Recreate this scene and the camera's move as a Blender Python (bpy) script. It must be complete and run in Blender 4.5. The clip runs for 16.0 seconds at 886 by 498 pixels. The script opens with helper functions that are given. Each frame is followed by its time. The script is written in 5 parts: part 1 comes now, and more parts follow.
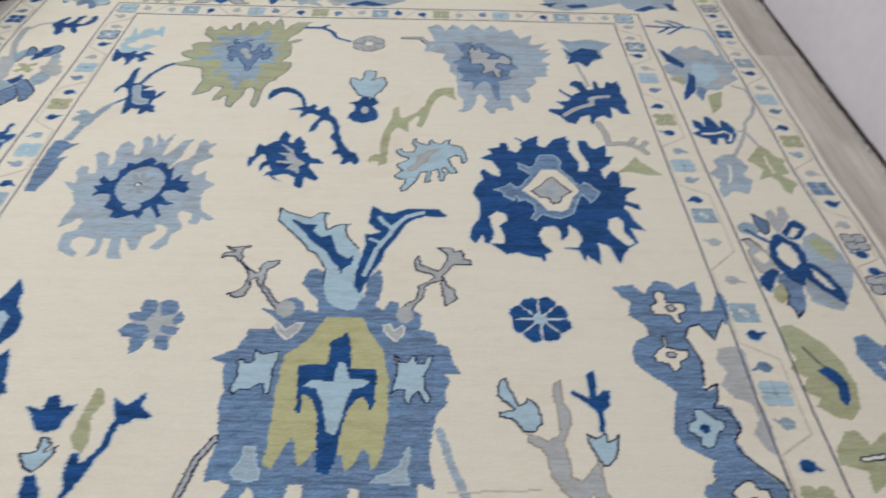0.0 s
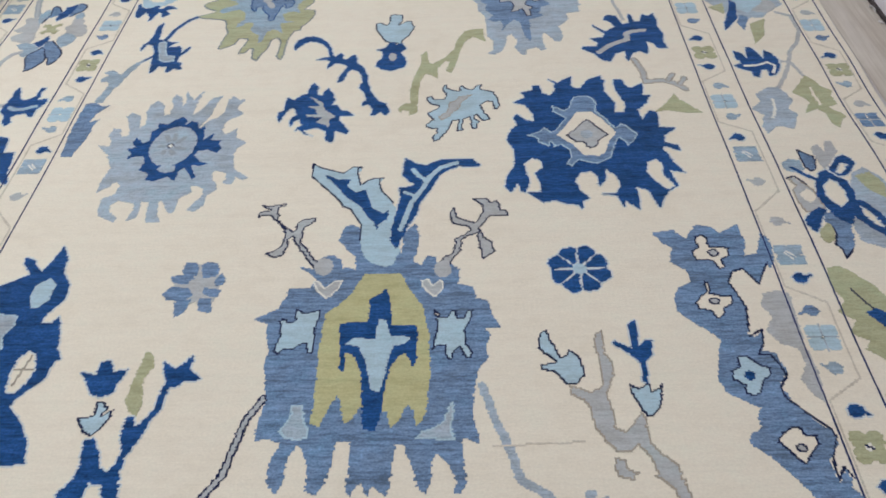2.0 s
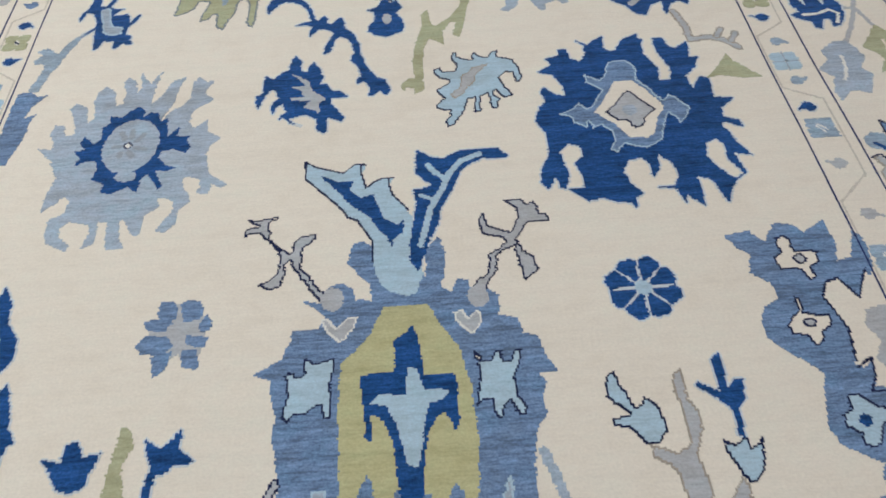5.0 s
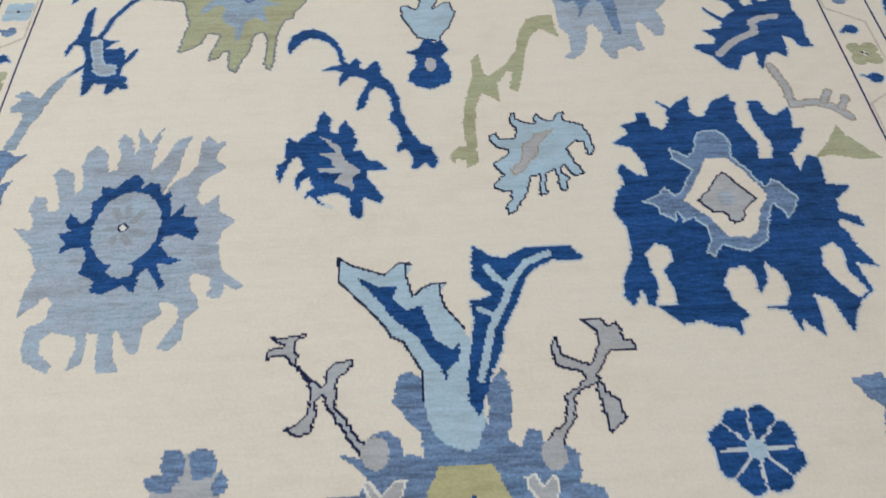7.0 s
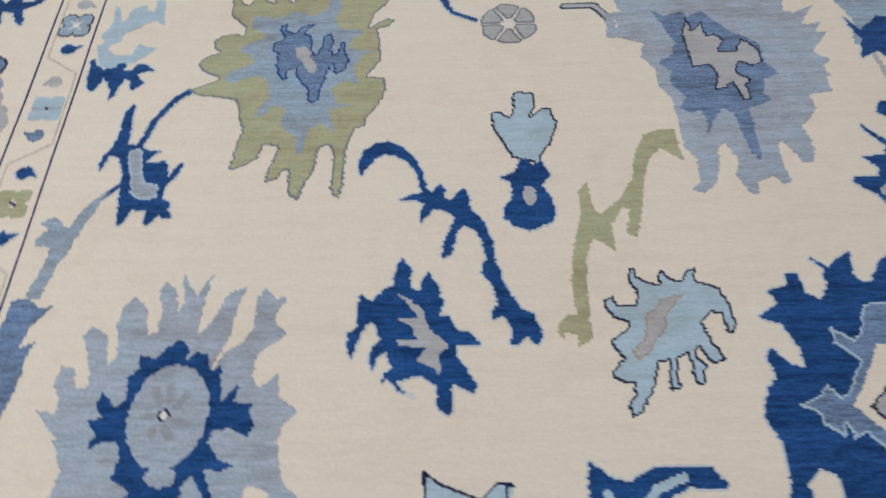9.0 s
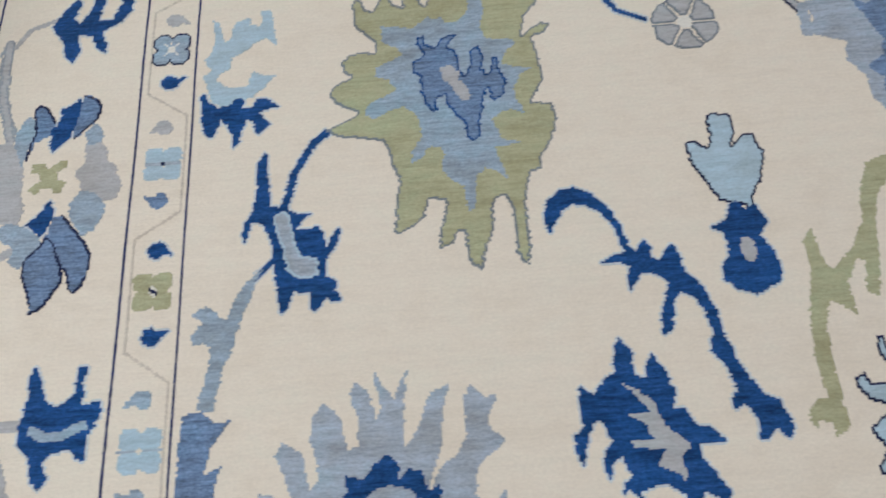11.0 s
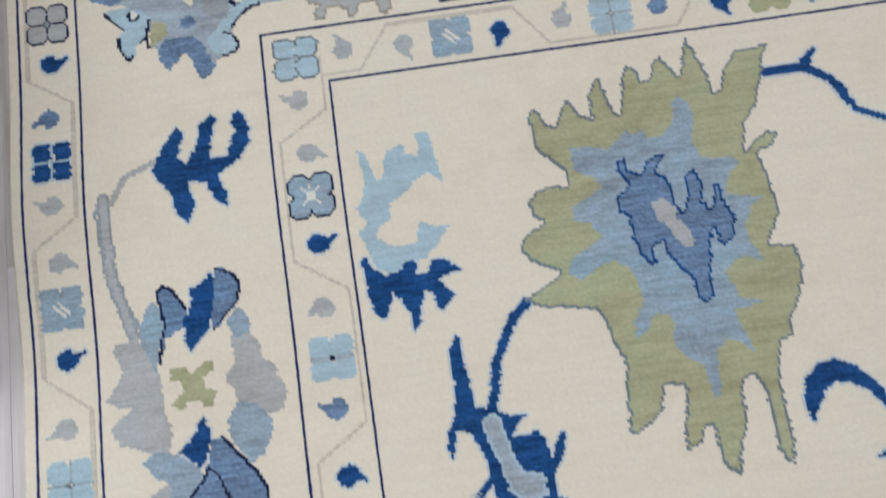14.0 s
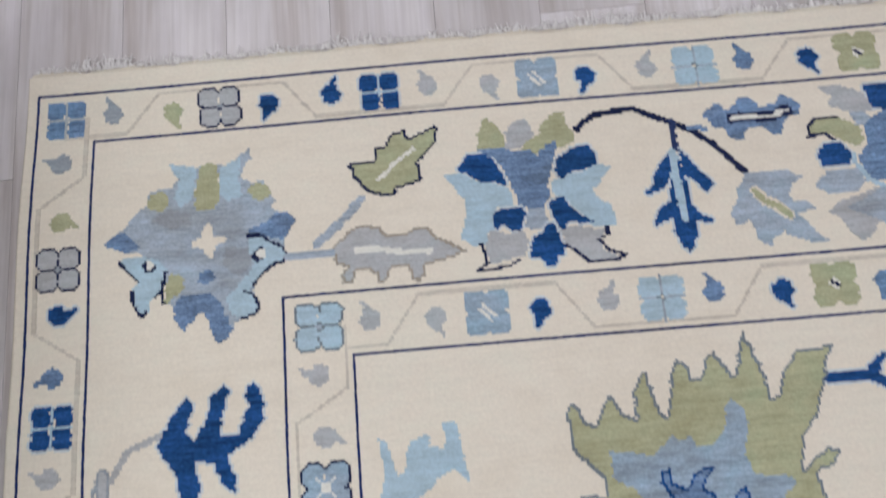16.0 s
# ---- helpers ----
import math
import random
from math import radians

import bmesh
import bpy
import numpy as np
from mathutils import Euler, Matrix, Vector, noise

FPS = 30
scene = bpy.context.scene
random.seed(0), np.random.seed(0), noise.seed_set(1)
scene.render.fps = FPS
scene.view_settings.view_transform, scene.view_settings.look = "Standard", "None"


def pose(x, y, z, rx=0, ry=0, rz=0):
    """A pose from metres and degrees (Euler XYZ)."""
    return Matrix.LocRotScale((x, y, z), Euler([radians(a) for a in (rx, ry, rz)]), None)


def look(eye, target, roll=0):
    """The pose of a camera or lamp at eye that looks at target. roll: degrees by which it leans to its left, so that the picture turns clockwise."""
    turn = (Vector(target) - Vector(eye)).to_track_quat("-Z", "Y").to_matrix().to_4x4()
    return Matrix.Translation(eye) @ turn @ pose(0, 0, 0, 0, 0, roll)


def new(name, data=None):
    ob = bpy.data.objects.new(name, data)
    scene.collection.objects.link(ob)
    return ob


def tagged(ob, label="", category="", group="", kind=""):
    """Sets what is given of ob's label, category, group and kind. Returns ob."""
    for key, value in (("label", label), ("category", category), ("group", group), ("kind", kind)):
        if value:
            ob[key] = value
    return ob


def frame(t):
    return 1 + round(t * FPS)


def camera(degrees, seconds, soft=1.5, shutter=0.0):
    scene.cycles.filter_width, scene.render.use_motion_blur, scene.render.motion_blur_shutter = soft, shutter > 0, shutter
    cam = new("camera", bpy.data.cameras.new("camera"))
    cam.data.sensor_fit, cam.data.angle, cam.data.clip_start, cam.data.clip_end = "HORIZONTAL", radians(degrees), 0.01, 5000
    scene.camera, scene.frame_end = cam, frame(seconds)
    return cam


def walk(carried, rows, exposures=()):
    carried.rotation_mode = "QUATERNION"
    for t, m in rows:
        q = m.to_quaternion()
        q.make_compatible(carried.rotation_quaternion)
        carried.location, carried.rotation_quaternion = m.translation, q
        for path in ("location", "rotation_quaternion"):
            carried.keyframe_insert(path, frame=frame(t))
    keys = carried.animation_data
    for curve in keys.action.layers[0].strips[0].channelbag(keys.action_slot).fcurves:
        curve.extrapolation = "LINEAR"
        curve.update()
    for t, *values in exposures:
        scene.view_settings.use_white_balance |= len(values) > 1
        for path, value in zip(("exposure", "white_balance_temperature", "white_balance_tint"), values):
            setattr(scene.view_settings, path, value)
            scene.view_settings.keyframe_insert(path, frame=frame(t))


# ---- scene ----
cam = camera(62.3, 16.0, soft=1.7, shutter=0.5)
METRES, EYE, TILT, LEAN, TURN = 3.4, 1.5, -47.0, 0.0, 0.0
PATH = [
    (0, (0.001, -0.291, 1.429), (0.032, 1.184, 0.079), 1.8),
    (0.5, (-0.023, -0.306, 1.41), (-0.123, 1.136, 0.028), -3.0),
    (1, (-0.047, -0.307, 1.399), (-0.105, 1.079, -0.042), -2.5),
    (1.5, (-0.036, -0.272, 1.437), (-0.108, 1.065, -0.049), -3.1),
    (2, (-0.007, -0.244, 1.453), (-0.067, 1.104, -0.023), -3.0),
    (2.5, (0.015, -0.218, 1.461), (-0.034, 1.107, -0.036), -3.9),
    (3, (-0.015, -0.18, 1.445), (-0.031, 1.145, -0.053), -2.8),
    (3.2, (-0.032, -0.15, 1.441), (-0.027, 1.168, -0.064), -2.3),
    (5.3, (-0.151, 0.199, 1.31), (-0.137, 1.388, -0.297), -3.4),
    (5.5, (-0.14, 0.231, 1.3), (-0.177, 1.416, -0.311), -4.0),
    (6, (-0.147, 0.338, 1.266), (-0.189, 1.456, -0.391), -2.8),
    (6.5, (-0.216, 0.502, 1.26), (-0.224, 1.586, -0.421), -1.9),
    (7, (-0.263, 0.61, 1.275), (-0.237, 1.714, -0.393), -1.4),
    (7.5, (-0.28, 0.719, 1.262), (-0.264, 1.814, -0.412), -1.6),
    (8, (-0.244, 0.893, 1.24), (-0.27, 1.96, -0.451), -3.8),
    (8.5, (-0.274, 0.994, 1.23), (-0.362, 2.037, -0.474), -3.4),
    (9, (-0.385, 1.125, 1.252), (-0.446, 2.159, -0.459), -3.7),
    (9.2, (-0.44, 1.169, 1.244), (-0.509, 2.18, -0.48), -6.7),
    (11.3, (-0.875, 1.584, 1.27), (-0.903, 2.254, -0.614), -6.9),
    (11.5, (-0.946, 1.605, 1.281), (-1.003, 2.233, -0.617), -10.5),
    (12, (-1.076, 1.618, 1.284), (-1.103, 2.247, -0.615), -7.7),
    (12.5, (-1.109, 1.712, 1.249), (-1.135, 2.306, -0.661), -8.8),
    (13, (-1.116, 1.896, 1.229), (-1.138, 2.359, -0.716), -9.3),
    (13.5, (-1.121, 2.023, 1.218), (-1.122, 2.472, -0.731), -6.9),
    (14, (-1.157, 2.191, 1.198), (-1.137, 2.579, -0.764), -5.4),
    (14.5, (-1.183, 2.292, 1.208), (-1.192, 2.724, -0.745), -8.6),
    (15, (-1.131, 2.439, 1.191), (-1.141, 2.863, -0.764), -6.8),
    (15.5, (-1.101, 2.537, 1.192), (-1.145, 2.949, -0.765), -11.3),
    (16, (-1.129, 2.651, 1.193), (-1.147, 3.086, -0.759), -7.2),
]
# the camera's own slow changes of brightness (stops) and white balance (kelvin, tint)
EXPOSURES = [(0, 0.08, 6470, 9), (3, 0.10, 6440, 11), (5.5, 0.07, 6420, 10), (7, 0.05, 6420, 10), (7.5, -0.02, 6470, 10), (8.2, -0.03, 6480, 10),
             (9, -0.08, 6570, 14), (12, -0.09, 6410, 11), (13, -0.05, 6460, 11), (14.5, -0.03, 6370, 10), (15.2, -0.02, 6390, 14), (16, -0.03, 6410, 14)]
walk(cam, [(t, look(eye, target, roll)) for t, eye, target, roll in PATH], EXPOSURES)
LAMP = 13.0
WEST_FILL = 16.0
WOOL = 1.15

# ---- light ----
# overcast daylight tone of an indoor showroom: soft unseen area lamps added over the rug
world = bpy.data.worlds.new("world")
scene.world = world
world.use_nodes = True
world.node_tree.nodes["Background"].inputs["Color"].default_value = (0.95, 0.97, 1.0, 1)
world.node_tree.nodes["Background"].inputs["Strength"].default_value = 0.15


def unseen_lamp(x, y, sx, sy, watts, z=2.96):
    data = bpy.data.lights.new("unseen_area_light", "AREA")
    data.shape, data.size, data.size_y, data.energy = "RECTANGLE", sx, sy, watts
    data.color = (0.928, 0.965, 0.962)
    ob = new("unseen_area_light", data)
    ob.matrix_world = pose(x, y, z)
    return ob


for px, py in ((-2.2, -0.4), (0.3, -0.4), (-2.2, 2.2), (0.3, 2.2), (-2.2, 4.6), (0.3, 4.6)):
    unseen_lamp(px, py, 1.2, 1.2, LAMP)
# two unseen fill lamps brighten the west floor; the upright board keeps them off the floor beside it
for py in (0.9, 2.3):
    unseen_lamp(-3.35, py, 1.0, 1.2, WEST_FILL)


# ---- materials ----
def lin(c):
    return tuple((v / 255 / 12.92) if v <= 10 else ((v / 255 + 0.055) / 1.055) ** 2.4 for v in c)


def node_material(name, rough=0.8, spec=0.3):
    m = bpy.data.materials.new(name)
    m.use_nodes = True
    nt = m.node_tree
    bsdf = nt.nodes["Principled BSDF"]
    bsdf.inputs["Roughness"].default_value = rough
    bsdf.inputs["Specular IOR Level"].default_value = spec
    return m, nt, bsdf


def tex_noise(nt, scale, stretch=(1, 1, 1), detail=3.0, rough=0.55):
    tc = nt.nodes.new("ShaderNodeTexCoord")
    mp = nt.nodes.new("ShaderNodeMapping")
    mp.inputs["Scale"].default_value = stretch
    nz = nt.nodes.new("ShaderNodeTexNoise")
    nz.inputs["Scale"].default_value = scale
    nz.inputs["Detail"].default_value = detail
    nz.inputs["Roughness"].default_value = rough
    nt.links.new(tc.outputs["Object"], mp.inputs["Vector"])
    nt.links.new(mp.outputs["Vector"], nz.inputs["Vector"])
    return nz.outputs["Fac"]


def ramp(nt, fac, stops):
    r = nt.nodes.new("ShaderNodeValToRGB")
    while len(r.color_ramp.elements) < len(stops):
        r.color_ramp.elements.new(0.5)
    for e, (p, c) in zip(r.color_ramp.elements, stops):
        e.position, e.color = p, (*c, 1)
    nt.links.new(fac, r.inputs["Fac"])
    return r.outputs["Color"]


def mix(nt, a, b, fac, mode="MIX"):
    n = nt.nodes.new("ShaderNodeMix")
    n.data_type, n.blend_type = "RGBA", mode
    for sock, value in ((6, a), (7, b), (0, fac)):
        if isinstance(value, (int, float)):
            n.inputs[sock].default_value = value
        elif isinstance(value, tuple):
            n.inputs[sock].default_value = (*value, 1)
        else:
            nt.links.new(value, n.inputs[sock])
    return n.outputs[2]


def bump(nt, bsdf, fac, strength, distance):
    b = nt.nodes.new("ShaderNodeBump")
    b.inputs["Strength"].default_value, b.inputs["Distance"].default_value = strength, distance
    nt.links.new(fac, b.inputs["Height"])
    nt.links.new(b.outputs["Normal"], bsdf.inputs["Normal"])


def maths(nt, op, a, b):
    n = nt.nodes.new("ShaderNodeMath")
    n.operation = op
    for sock, value in ((0, a), (1, b)):
        if isinstance(value, (int, float)):
            n.inputs[sock].default_value = value
        else:
            nt.links.new(value, n.inputs[sock])
    return n.outputs[0]


def wool(name, rgb, abrash=0.25, mottle=0.1):
    """Hand-knotted wool: broad dye bands across the weft, knot rows and tuft speckle."""
    base = lin(rgb)
    base = tuple(min(0.9, v * WOOL) for v in base)
    m, nt, bsdf = node_material(name, 0.95, 0.08)
    bands = maths(nt, "ADD", maths(nt, "MULTIPLY", tex_noise(nt, 1.0, (2.6, 45, 1), 3, 0.6), 0.42),
                  maths(nt, "MULTIPLY", tex_noise(nt, 1.0, (24, 150, 1), 3, 0.65), 0.58))
    clouds = maths(nt, "ADD", maths(nt, "MULTIPLY", tex_noise(nt, 3.0, (1, 1.6, 1), 3), 0.5),
                   maths(nt, "MULTIPLY", tex_noise(nt, 17.0, (1, 1.5, 1), 3, 0.6), 0.5))
    tufts = tex_noise(nt, 1.0, (150, 220, 1), 3, 0.75)
    grain = 0.055 + 0.95 * abrash
    dark = tuple(v * (1 - abrash) for v in base)
    light = tuple(min(0.95, v * (1 + abrash * 0.8) + abrash * 0.015) for v in base)
    c = ramp(nt, bands, [(0.39, dark), (0.5, base), (0.62, light)])
    c = mix(nt, c, ramp(nt, clouds, [(0.36, (1 - mottle * 0.8, 1 - mottle, 1 - mottle * 1.25)), (0.5, (1, 1, 1)), (0.64, (1 - mottle * 0.25, 1 + mottle * 0.3, 1 + mottle * 0.3))]), 1.0, "MULTIPLY")
    c = mix(nt, c, ramp(nt, tufts, [(0.28, (1 - grain,) * 3), (0.72, (1 + grain * 0.7,) * 3)]), 1.0, "MULTIPLY")
    nt.links.new(c, bsdf.inputs["Base Color"])
    rows = tex_noise(nt, 1.0, (22, 260, 1), 2, 0.6)
    bump(nt, bsdf, maths(nt, "ADD", tufts, maths(nt, "MULTIPLY", rows, 0.7)), 0.55, 0.0022)
    bsdf.inputs["Sheen Weight"].default_value = 0.12
    bsdf.inputs["Sheen Roughness"].default_value = 0.5
    return m


COLOURS = {
    "X": ("cream", (218, 210, 195), 0.03, 0.05),
    "N": ("navy", (30, 73, 127), 0.42, 0.2),
    "N2": ("slate_navy", (46, 60, 100), 0.25, 0.10),
    "B": ("steel_blue", (108, 132, 164), 0.38, 0.2),
    "B2": ("slate", (116, 126, 134), 0.2, 0.10),
    "C": ("haze_blue", (146, 164, 180), 0.22, 0.22),
    "S": ("soft_blue", (158, 170, 183), 0.19, 0.2),
    "L": ("pale_blue", (164, 187, 200), 0.11, 0.10),
    "O": ("sage", (166, 167, 136), 0.14, 0.16),
    "Y": ("straw_green", (178, 175, 134), 0.12, 0.12),
    "G": ("grey", (170, 172, 174), 0.12, 0.12),
    "G2": ("dove_grey", (146, 153, 160), 0.15, 0.10),
    "T": ("taupe", (158, 150, 138), 0.15, 0.10),
    "T2": ("pale_taupe", (197, 189, 176), 0.12, 0.10),
    "D": ("charcoal_navy", (30, 38, 70), 0.30, 0.10),
    "V": ("indigo", (36, 50, 96), 0.30, 0.12),
    "W": ("ivory", (214, 213, 205), 0.05, 0.05),
    "H": ("bled_dye", (189, 198, 203), 0.10, 0.08),
}
WOOLS = {key: wool(v[0] + "_wool", v[1], v[2], v[3]) for key, v in COLOURS.items()}


def plank_material(name, dark, middle, light):
    """Printed wood-look board: fine grain, broad taupe figure along the board, smudges, a few dark knots."""
    m, nt, bsdf = node_material(name, 0.34, 0.5)
    grain = tex_noise(nt, 1.0, (85, 2.4, 1), 6, 0.65)
    figure = tex_noise(nt, 1.0, (17, 1.1, 1), 4, 0.6)
    cloud = tex_noise(nt, 5.0, (1.5, 0.8, 1), 4)
    knots = tex_noise(nt, 1.0, (16, 9, 1), 2, 0.5)
    info = nt.nodes.new("ShaderNodeObjectInfo")
    tone = ramp(nt, info.outputs["Random"], [(0.0, (0.90, 0.895, 0.89)), (1.0, (1.06, 1.06, 1.07))])
    c = ramp(nt, grain, [(0.25, dark), (0.55, middle), (0.8, light)])
    c = mix(nt, c, tone, 1.0, "MULTIPLY")
    c = mix(nt, c, ramp(nt, figure, [(0.36, (0.80, 0.765, 0.735)), (0.52, (1, 1, 1)), (0.68, (1.05, 1.05, 1.07))]), 1.0, "MULTIPLY")
    c = mix(nt, c, ramp(nt, cloud, [(0.3, (0.86, 0.84, 0.83)), (0.7, (1.08, 1.07, 1.06))]), 1.0, "MULTIPLY")
    c = mix(nt, c, ramp(nt, knots, [(0.24, (0.62, 0.57, 0.54)), (0.30, (1, 1, 1))]), 1.0, "MULTIPLY")
    nt.links.new(c, bsdf.inputs["Base Color"])
    bump(nt, bsdf, grain, 0.12, 0.001)
    return m


def plaster_material(name, rgb, scale=18):
    m, nt, bsdf = node_material(name, 0.75, 0.25)
    n = tex_noise(nt, scale, (1, 1, 1), 5)
    big = tex_noise(nt, 1.3, (1, 1, 1), 3)
    c = ramp(nt, n, [(0.3, tuple(v * 0.95 for v in rgb)), (0.7, rgb)])
    c = mix(nt, c, ramp(nt, big, [(0.3, (0.94, 0.94, 0.95)), (0.7, (1, 1, 1))]), 1.0, "MULTIPLY")
    nt.links.new(c, bsdf.inputs["Base Color"])
    bump(nt, bsdf, n, 0.15, 0.002)
    return m


def plain_material(name, rgb, rough, scale=60, spread=0.25, metal=0.0):
    m, nt, bsdf = node_material(name, rough, 0.4)
    n = tex_noise(nt, scale, (1, 1, 1), 4)
    c = ramp(nt, n, [(0.3, tuple(v * (1 - spread) for v in rgb)), (0.7, tuple(min(1, v * (1 + spread)) for v in rgb))])
    nt.links.new(c, bsdf.inputs["Base Color"])
    bump(nt, bsdf, n, 0.2, 0.001)
    bsdf.inputs["Metallic"].default_value = metal
    return m


LAMINATE = plank_material("pale_grey_oak_laminate", (0.54, 0.51, 0.515), (0.65, 0.625, 0.635), (0.71, 0.69, 0.705))
BEIGE_BOARD = plank_material("worn_beige_board", (0.50, 0.455, 0.39), (0.59, 0.55, 0.49), (0.64, 0.605, 0.55))
SUBFLOOR = plain_material("grey_underlay", (0.22, 0.21, 0.21), 0.9)
WALL_PAINT = plaster_material("lilac_white_paint", (0.86, 0.82, 0.86))
CEILING_PAINT = plaster_material("white_ceiling_paint", (0.82, 0.82, 0.82))
BLACK_RUBBER = plain_material("black_rubber", (0.020, 0.018, 0.018), 0.6)
BLACK_STEEL = plain_material("black_painted_steel", (0.030, 0.024, 0.022), 0.45)
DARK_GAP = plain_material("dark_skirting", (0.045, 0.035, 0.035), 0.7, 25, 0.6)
CHIP = plain_material("plaster_chips", (0.62, 0.60, 0.60), 0.8)
BOARD = plaster_material("pale_board_paint", (0.66, 0.66, 0.62))
COTTON = plain_material("cotton_fringe", (0.86, 0.84, 0.83), 0.9, 200, 0.12)
SELVEDGE = wool("selvedge_wool", (214, 206, 190), 0.06, 0.08)


# ---- building helpers ----
def link_mesh(name, verts, faces, material, parent=None, label=""):
    me = bpy.data.meshes.new(name)
    me.from_pydata(verts, [], faces)
    me.materials.append(material)
    me.update()
    ob = new(name, me)
    if parent is not None:
        ob.parent = parent
    if label:
        tagged(ob, label)
    return ob


def part(name, bm, material, parent=None, label="", smooth=False):
    me = bpy.data.meshes.new(name)
    bm.to_mesh(me)
    bm.free()
    me.materials.append(material)
    if smooth:
        for p in me.polygons:
            p.use_smooth = True
    ob = new(name, me)
    if parent is not None:
        ob.parent = parent
    if label:
        tagged(ob, label)
    return ob


def box(bm, x0, x1, y0, y1, z0, z1, bevel=0.0):
    r = bmesh.ops.create_cube(bm, size=1.0, matrix=Matrix.LocRotScale(
        ((x0 + x1) / 2, (y0 + y1) / 2, (z0 + z1) / 2), None, (x1 - x0, y1 - y0, z1 - z0)))
    if bevel:
        edges = list({e for v in r["verts"] for e in v.link_edges})
        bmesh.ops.bevel(bm, geom=edges, offset=bevel, segments=1, affect="EDGES")


# ---- room ----
FLOOR_Z = -0.012
X0, X1, Y0, Y1, ZC = -4.0, 1.540, -2.6, 6.2, 3.0

bm = bmesh.new()
box(bm, X0 - 0.2, X1 + 0.2, Y0 - 0.2, Y1 + 0.2, FLOOR_Z - 0.15, FLOOR_Z - 0.004)
floor = tagged(part("floor", bm, SUBFLOOR), "pale grey wood-look laminate floor under the rug", "floor", kind="structure")
bm = bmesh.new()
box(bm, X0 - 0.2, X1 + 0.2, Y0 - 0.2, Y1 + 0.2, ZC, ZC + 0.15)
tagged(part("ceiling", bm, CEILING_PAINT), "plain white painted ceiling", "ceiling", kind="structure")
for wname, b in (("wall_east", (X1, X1 + 0.15, Y0 - 0.15, Y1 + 0.15)), ("wall_west", (X0 - 0.15, X0, Y0 - 0.15, Y1 + 0.15)),
                 ("wall_north", (X0, X1, Y1, Y1 + 0.15)), ("wall_south", (X0, X1, Y0 - 0.15, Y0))):
    bm = bmesh.new()
    box(bm, *b, FLOOR_Z, ZC)
    tagged(part(wname, bm, WALL_PAINT), "plain lilac-white painted wall", "wall", kind="structure")

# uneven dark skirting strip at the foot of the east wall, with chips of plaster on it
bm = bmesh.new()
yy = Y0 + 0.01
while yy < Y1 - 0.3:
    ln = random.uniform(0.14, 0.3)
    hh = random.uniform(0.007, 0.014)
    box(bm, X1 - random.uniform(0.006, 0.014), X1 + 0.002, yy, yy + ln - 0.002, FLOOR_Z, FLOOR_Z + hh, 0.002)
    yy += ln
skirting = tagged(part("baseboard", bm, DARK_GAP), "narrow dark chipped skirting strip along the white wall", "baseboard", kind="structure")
bm = bmesh.new()
for _ in range(60):
    cy, s = random.uniform(0.5, 4.0), random.uniform(0.004, 0.012)
    bmesh.ops.create_icosphere(bm, subdivisions=1, radius=s, matrix=Matrix.LocRotScale(
        (X1 - 0.012 - random.uniform(0, 0.012), cy, FLOOR_Z + s * 0.4), Euler((random.random(), 0, random.random() * 3)), (0.5, 1.6, 0.45)))
tagged(part("plaster_crumbs", bm, CHIP), "small white plaster crumbs along the skirting strip", "crumbs", kind="stuff")


# ---- black rail on ribbed feet beside the rug ----
def ribbed_foot(x, y, parent, radius=0.042, height=0.05):
    bm = bmesh.new()
    n = 72
    rings = []
    for z, k in ((0.0, 0.94), (0.006, 1.0), (height - 0.012, 1.0), (height - 0.004, 0.93), (height, 0.80)):
        ring = []
        for i in range(n):
            a = 2 * math.pi * i / n
            rr = radius * k * (1.0 + (0.045 if i % 3 == 0 else -0.01 if i % 3 == 1 else 0.03))
            ring.append(bm.verts.new((x + rr * math.cos(a), y + rr * math.sin(a), FLOOR_Z + z)))
        rings.append(ring)
    for a, b in zip(rings, rings[1:]):
        for i in range(n):
            bm.faces.new((a[i], a[(i + 1) % n], b[(i + 1) % n], b[i]))
    bm.faces.new(rings[-1])
    bm.faces.new(list(reversed(rings[0])))
    foot = part("foot", bm, BLACK_RUBBER, parent, "round ribbed black rubber foot")
    bm = bmesh.new()
    bmesh.ops.create_cone(bm, cap_ends=True, segments=6, radius1=0.012, radius2=0.011, depth=0.014,
                          matrix=Matrix.Translation((x, y, FLOOR_Z + height + 0.007)))
    part("nut", bm, BLACK_STEEL, foot)


stand = tagged(new("rail_stand"), "pale board on a black steel rail with ribbed rubber feet", "stand")
stand.location = (0, 0, 0)
for fy in (2.325, 2.912):
    ribbed_foot(-1.952, fy, stand)
bm = bmesh.new()
box(bm, -1.982, -1.946, 2.33, 3.35, FLOOR_Z + 0.010, FLOOR_Z + 0.044, 0.004)
part("rail", bm, BLACK_STEEL, stand)
# only its pale foot is known; height added to shade the floor by the rail
bm = bmesh.new()
box(bm, -2.006, -1.984, 2.31, 3.35, FLOOR_Z + 0.014, 0.52, 0.003)
part("panel", bm, BOARD, stand, "upright pale painted board")
for fy in (2.325, 2.912):
    bm = bmesh.new()
    box(bm, -1.970, -1.942, fy - 0.014, fy + 0.014, FLOOR_Z + 0.0505, FLOOR_Z + 0.056, 0.002)
    part("bracket", bm, BLACK_STEEL, stand)

